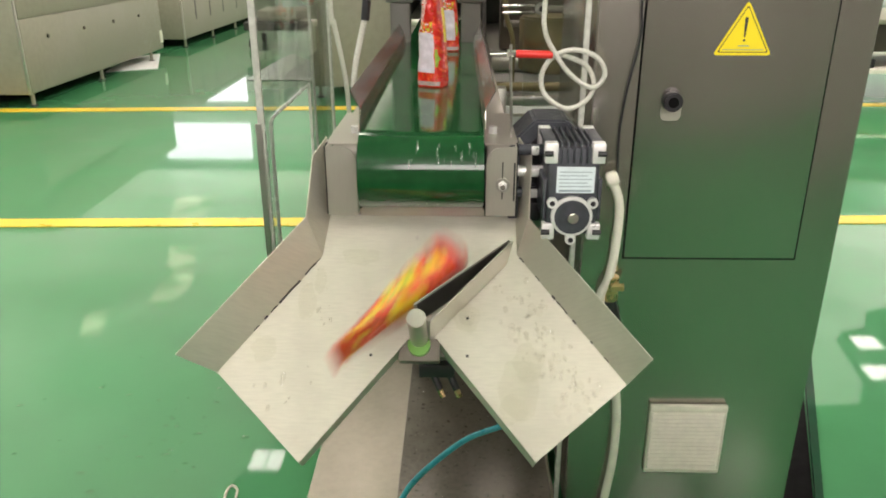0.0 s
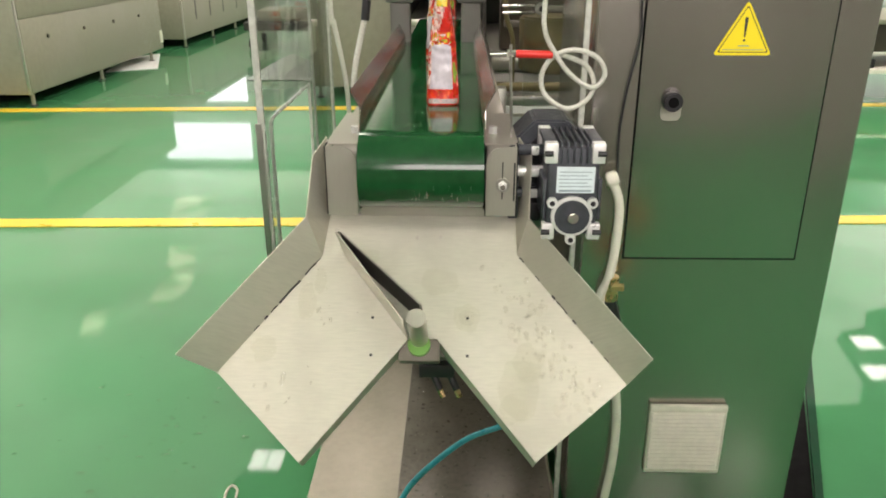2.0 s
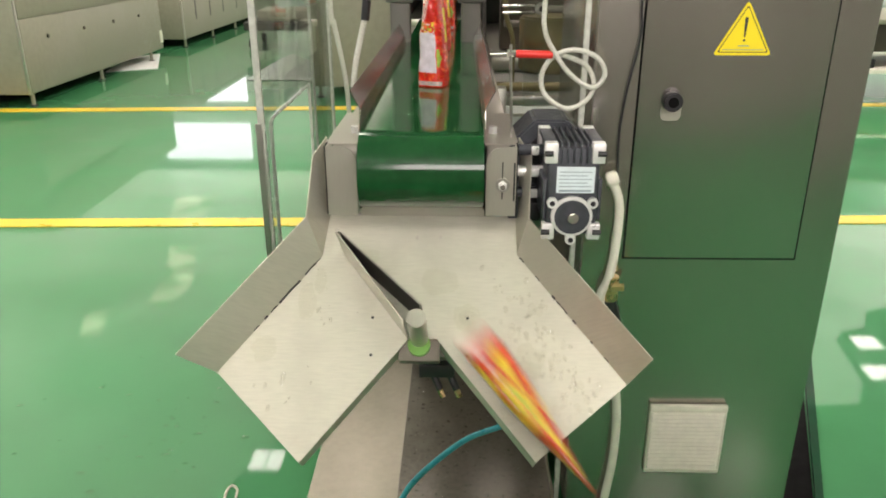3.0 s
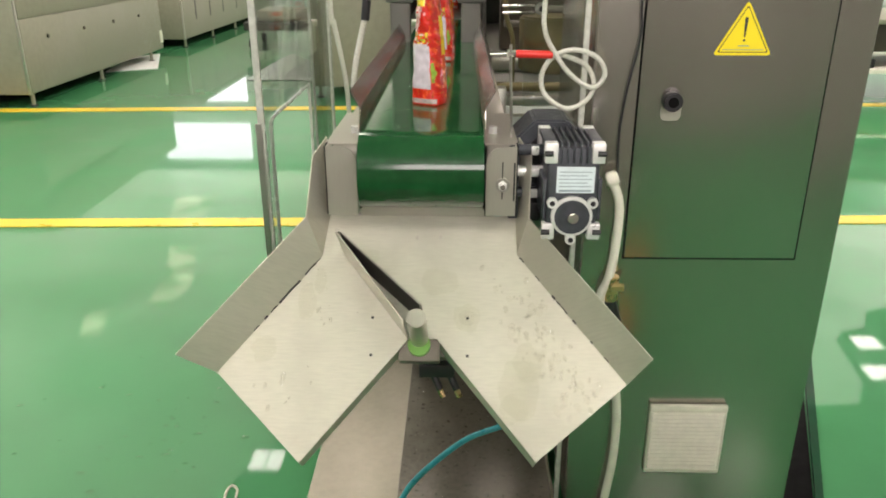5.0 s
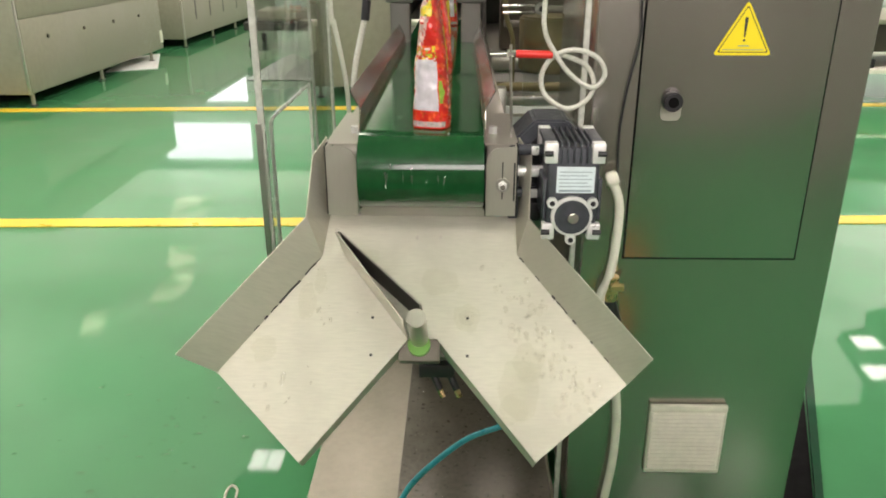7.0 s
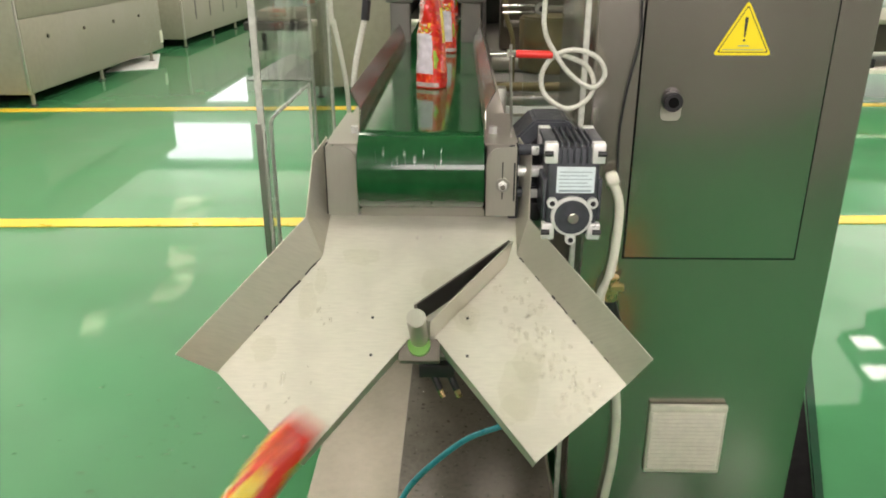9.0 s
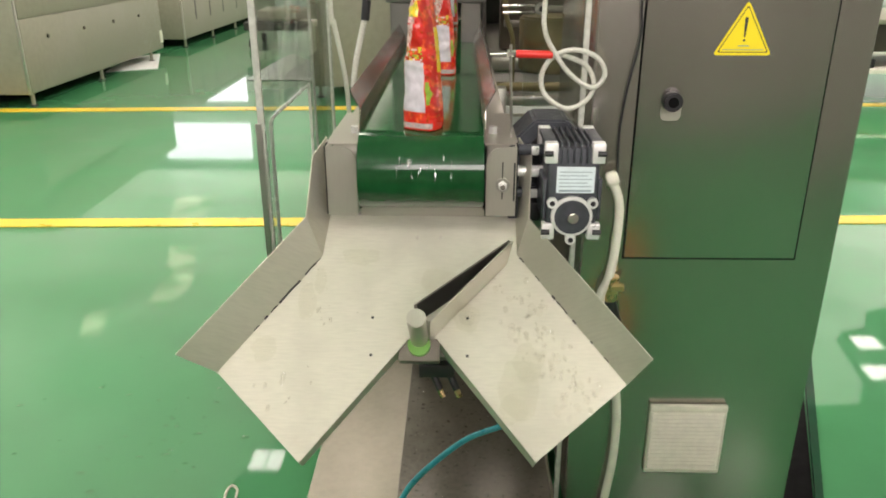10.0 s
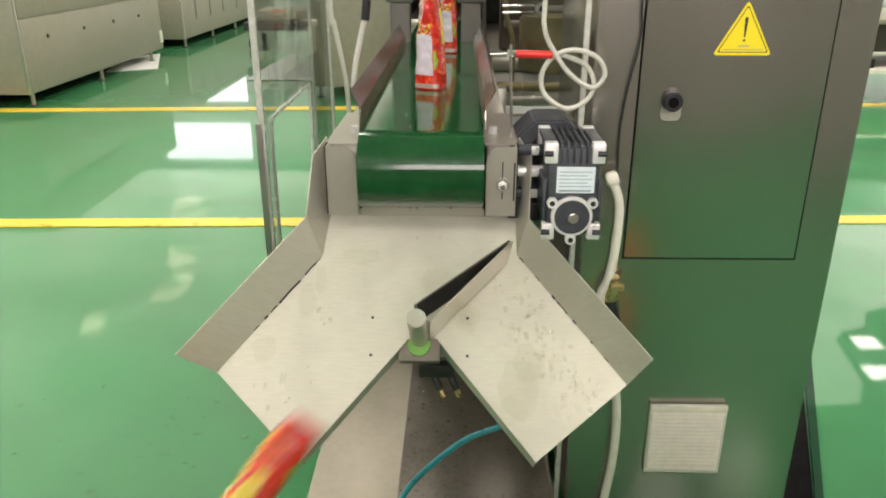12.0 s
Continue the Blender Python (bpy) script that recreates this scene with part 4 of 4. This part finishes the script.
part("tube", tube([(0.197, 0.05, 1.6), (0.195, 0.05, 1.151), (0.196, 0.051, 1.075), (0.215, 0.052, 1.035), (0.242, 0.053, 1.001), (0.279, 0.054, 0.98), (0.298, 0.055, 1.001), (0.284, 0.056, 1.028), (0.247, 0.057, 1.04), (0.213, 0.058, 1.029), (0.196, 0.066, 0.998), (0.204, 0.066, 0.965), (0.24, 0.066, 0.943), (0.274, 0.070, 0.957), (0.284, 0.072, 0.985), (0.269, 0.074, 1.013), (0.233, 0.068, 1.029), (0.21, 0.054, 1.031)], 0.0042), HOSE, coil)
cable = thing("cable", "thin black cable hanging before the cabinet", "cable")
part("sheath", tube([(0.353, 0.090, 1.7), (0.354, 0.085, 1.167), (0.358, 0.085, 1.063), (0.343, 0.085, 0.97), (0.336, 0.085, 0.893), (0.338, 0.083, 0.833), (0.334, 0.080, 0.807)], 0.0020), BLACK, cable)
duct = thing("cable_duct", "cream flexible cable hose beside the cabinet", "hose")
part("tube", tube([(0.327, 0.075, 0.818), (0.345, 0.078, 0.772), (0.346, 0.08, 0.696), (0.339, 0.08, 0.629), (0.326, 0.08, 0.583), (0.341, 0.08, 0.5), (0.373, 0.08, 0.375), (0.379, 0.08, 0.241), (0.368, 0.08, 0.113), (0.36, 0.07, 0.012)], 0.0085), CREAM, duct)
part("gland", rod((0.318, 0.074, 0.815), (0.338, 0.074, 0.822), 0.0135, 18, bevel=0.003), CREAM, duct)
fit = thing("hose_fitting", "brown and black hose fitting at the cabinet", "fitting", m=pose(0.345, 0.085, 0.60))
part("body", rod((0, 0, -0.02), (0, 0, 0.03), 0.014, 14, bevel=0.002), BRASS, fit)
part("sleeve", rod((0.0, 0, -0.02), (0.014, 0, -0.065), 0.011, 14), BLACK, fit)
part("nut", rod((-0.004, -0.014, 0.012), (0.020, -0.014, 0.012), 0.008, 6), BRASS, fit)
slack = thing("braided_hose", "slack clear hose behind the acrylic guard", "hose")
part("tube", tube([(-0.291, 0.88, 1.7), (-0.281, 0.880, 1.072), (-0.273, 0.880, 1.006), (-0.258, 0.880, 0.919), (-0.247, 0.880, 0.843), (-0.244, 0.880, 0.785), (-0.242, 0.88, 0.74), (-0.244, 0.90, 0.60), (-0.24, 0.93, 0.458)], 0.0068), HOSE, slack)
left = thing("braided_hose", "clear braided hose with black connector", "hose")
part("tube", tube([(-0.130, 0.4, 1.073), (-0.141, 0.4, 1.028), (-0.155, 0.4, 0.971), (-0.162, 0.4, 0.913), (-0.150, 0.4, 0.894)], 0.0062), HOSE, left)
part("connector", rod((-0.128, 0.4, 1.095), (-0.133, 0.4, 1.055), 0.009, 14), BLACK, left)
part("upper_tube", tube([(-0.118, 0.4, 1.7), (-0.120, 0.4, 1.3), (-0.128, 0.4, 1.09)], 0.0058), BLACK, left)


# small splashes on the floor before the chute
rs = random.Random(11)
bm = bmesh.new()
for k in range(46):
    w = rs.uniform(0.002, 0.007)
    bmesh.ops.create_uvsphere(bm, u_segments=10, v_segments=5, radius=1, matrix=Matrix.Translation((rs.gauss(-0.72, 0.16), rs.gauss(0.50, 0.16), 0.0006)) @ Matrix.Diagonal((w * rs.uniform(0.8, 2.2), w, 0.0012, 1)))
tagged(new("floor_splashes", mesh_of(bm, "floor_splashes", WETSPOT, True)), "small dark water splashes on the green floor", "water", kind="stuff")


# ---- filled pouches ----
PH = 0.250


def film_colour(u, v, is_front):
    """Which printed film shows at u across (-1 to 1) and v up (0 to 1)."""
    n1 = noise.noise(Vector((u * 4.0, v * 26.0, 3.0 if is_front else 9.0)))
    n2 = noise.noise(Vector((u * 9.0, v * 60.0, 5.0)))
    if v < 0.05:
        return 6 if v > 0.012 and abs(u) < 0.86 else 0
    if v < 0.125:
        return 1 if n1 > 0.05 else 0
    if not is_front:
        n3 = noise.noise(Vector((u * 1.6, v * 6.5, 21.0)))
        if 0.30 < v < 0.62 and abs(u + 0.1) < 0.5 and n3 > -0.12:
            return 4 if n1 > -0.2 else 5
        return 3 if n3 > 0.45 else (4 if n3 < -0.22 else (1 if n3 > -0.18 else 0))
    if abs(u) > 0.90 and 0.30 < v < 0.92 and n1 > -0.08:
        return 1 if n1 > 0.12 else 0
    if u < 0.52:
        if u < -0.80:
            return 1 if n1 > 0.1 else 3
        top = 0.44 - 0.09 * max(0.0, abs(u + 0.14) - 0.42) ** 1.2
        if v < top:
            return 2
        if v < 0.525:
            return 5 if n2 > 0.28 else (4 if n1 > 0.15 else (1 if n2 > -0.2 else 3))
        if v < 0.70:
            return 0 if u > (v - 0.525) * 4.0 - 0.45 else (3 if n2 > -0.25 else 0)
        if v < 0.78 + 0.04 * u:
            return 4 if n2 > -0.35 else 5
        return 3 if n2 > -0.05 or u < -0.2 else (0 if n1 > 0.1 else 3)
    if 0.17 < v < 0.31 and 0.60 < u < 0.9 - abs(v - 0.24) * 2.2:
        return 5
    if v > 0.80:
        return 4 if u < 0.8 else 1
    return 1 if n1 > 0.12 else 0


def pouch_mesh():
    """A stand-up pouch: boxy and full at its bottom, flat and deep at its sealed top."""
    bm = bmesh.new()
    nu, nv = 72, 84
    mats = [F_RED, F_ORANGE, F_WHITE, F_PINK, F_YELLOW, F_GREEN, F_SILVER]
    rows = []
    for j in range(nv + 1):
        v = j / nv
        w = 0.0315 - 0.0165 * v - 0.0125 * (max(0, v - 0.45) / 0.55) ** 1.3
        d = 0.029 * (0.88 + 0.12 * min(1, v / 0.12)) + 0.001 * v
        if v < 0.04:
            w *= 0.94 + 0.06 * v / 0.04
        box_like = 0.55 + 0.35 * v
        row = []
        for i in range(nu):
            a = math.tau * i / nu
            c, q = math.cos(a), math.sin(a)
            x = w * math.copysign(abs(c) ** box_like, c)
            y = d * math.copysign(abs(q) ** box_like, q)
            k = 0.0042 * noise.noise(Vector((x * 34, y * 26 + 7, v * 7))) + 0.0022 * noise.noise(Vector((x * 90, y * 60, v * 22))) - 0.0012 * abs(noise.noise(Vector((x * 150, y * 90, v * 14))))
            k *= 0.35 + 0.65 * min(1, v * 4)
            row.append(bm.verts.new((x + k * 0.4, y + k * (1 if q < 0 else -1), v * PH)))
        rows.append(row)
    for j in range(nv):
        v = (j + 0.5) / nv
        for i in range(nu):
            f = bm.faces.new((rows[j][i], rows[j][(i + 1) % nu], rows[j + 1][(i + 1) % nu], rows[j + 1][i]))
            a = math.tau * (i + 0.5) / nu
            f.material_index = film_colour(math.copysign(abs(math.cos(a)) ** 0.75, math.cos(a)), v, math.sin(a) < 0)
    bm.faces.new(rows[0][::-1]).material_index = 1
    bm.faces.new(rows[-1])
    return bm, mats


def pouch(label):
    ob = thing("pouch", label, "pouch", "pouches on the belt")
    bm, mats = pouch_mesh()
    part("film_body", bm, mats, ob)
    bm = bmesh.new()
    n = 16
    for i in range(n):
        x0, x1 = -0.0310 + 0.062 * i / n, -0.0310 + 0.062 * (i + 1) / n
        slab([(0.0012 * (-1) ** i, x0, PH - 0.002), (0.0012 * (-1) ** (i + 1), x1, PH - 0.002), (0.0016 * (-1) ** (i + 1), x1, PH + 0.010), (0.0016 * (-1) ** i, x0, PH + 0.010)], 0.0012, bm)
    part("top_seal", bm, F_RED, ob, "crimped top seal")
    return ob


SPEED = 0.385       # metres a second along the belt
# when each pouch reaches the roller, where it stands across the belt, its turn and lean, and its branch
RUN = [(-0.40, 0.010, -20, "left"), (1.00, 0.0045, -24, "slow"), (2.50, 0.029, 4, "right"), (4.00, 0.006, -20, "right"), (5.50, 0.0045, -26, "right"),
       (6.99, 0.0155, -10, "right"), (8.42, 0.012, -14, "left"), (9.96, 0.002, -24, "left"), (11.42, 0.022, 2, "left"), (12.92, 0.001, -22, "right"),
       (14.40, 0.024, 0, "right"), (15.88, 0.004, -20, "right"), (17.36, 0.020, 0, "right")]
first = pouch("full red and orange plastic pouch with white panel, standing")
pouches = [first] + [copy_thing(first, pose(0, 5, 0.5)) for _ in RUN[1:]]


def on_chute(x, y, turn, h=0.023, lift=0.0, roll=0.0):
    """A pouch that lies head down on the sloping sheet; x, y of its bottom."""
    return CH @ pose(x, y, h) @ pose(0, 0, 0, 0, 0, turn) @ pose(0, 0, 0, 90 - lift) @ pose(0, 0, 0, 0, 0, roll)


SLIDES = {
    "left": [(0.36, 0.030, -0.014, -20, 0.038, 4, 4), (0.40, 0.056, -0.080, -44, 0.034, 8, 12), (0.44, 0.005, -0.142, -41, 0.034, 5, 22), (0.50, -0.066, -0.238, -38, 0.036, 3, 42), (0.54, -0.110, -0.304, -36, 0.040, 4, 56), (0.58, -0.165, -0.366, -30, 0.060, 8, 64), (0.64, -0.230, -0.448, -27, 0.090, 14, 72)],
    "right": [(0.38, -0.010, -0.022, 18, 0.036, 2), (0.42, -0.006, -0.100, 36, 0.032, 2), (0.50, 0.094, -0.232, 36, 0.030, 2, 8), (0.56, 0.178, -0.332, 37, 0.030, 2, 10), (0.62, 0.240, -0.412, 37, 0.022, 0, 10)],
    "slow": [(0.40, -0.020, 0.026, 8, 0.036, 4, 60), (0.50, -0.034, -0.072, 31, 0.030, 40), (0.60, -0.014, -0.100, 32, 0.030, 8), (0.70, 0.046, -0.146, 32, 0.030, 2, 4), (0.80, 0.118, -0.235, 34, 0.030, 2, 8), (0.90, 0.190, -0.385, 34, 0.028, 1), (0.96, 0.230, -0.470, 35, 0.02)],
}


def pouch_rows(i):
    t0, x, turn, branch = RUN[i]
    rows = []
    t = min(-0.1, t0 + 0.08)
    while t < t0 + 0.10 and t < 12.3:
        y = 0.035 + SPEED * (t0 - t)
        rows.append((t, pose(x, y, BZ + 0.001, 0, 0, turn)))
        t += 0.1
    if rows and rows[-1][0] >= 12.2:
        return rows
    rows.append((t0 + 0.13, pose(x, -0.015, BZ - 0.001, 3, 0, turn)))
    rows.append((t0 + 0.20, pose(x, -0.044, BZ - 0.014, 9, 0, turn)))
    rows.append((t0 + 0.30, pose(x, -0.078, BZ - 0.042, 30, 0, turn * 0.8)))
    for dt, cx, cy, phi, h, *more in SLIDES[branch]:
        rows.append((t0 + dt, on_chute(cx, cy, phi, h, *more)))
    # off the sheet's end and down to the floor
    end, last = rows[-1][0], rows[-1][1]
    side = -1 if branch == "left" else 1
    rank = sum(1 for r in RUN[:i] if (r[3] == "left") == (branch == "left"))
    for dt, dz, dy in ((0.10, 0.13, 0.16), (0.20, 0.34, 0.28)):
        m = Matrix.Translation((side * 1.0 * dt, -dy, -dz)) @ last
        rows.append((end + dt, m))
    rest = pose(side * (0.23 + 0.080 * (rank % 3)), -0.45 - 0.02 * (rank % 2), 0.042 + 0.066 * (rank // 3), 90, 0, side * 8)
    rows.append((end + 0.32, rest))
    rows.append((max(12.4, end + 0.5), rest))
    return rows


def motions():
    turn_right, turn_left = CH @ pose(*PIVOT, 0, 0, -48.2), CH @ pose(*PIVOT, 0, 0, 42.3)
    walk(flap, [(0.0, turn_right), (0.40, turn_right), (0.46, CH @ pose(*PIVOT, 0, 0, 8)), (0.52, turn_left), (7.80, turn_left), (7.87, CH @ pose(*PIVOT, 0, 0, -12)), (7.93, turn_right), (12.0, turn_right)])
    for i, ob in enumerate(pouches):
        walk(ob, pouch_rows(i))
    for ob, start, x in STREAKS:
        walk(ob, [(k * 0.1, belt_place(start + 0.385 * k * 0.1, x)) for k in range(121)])


motions()
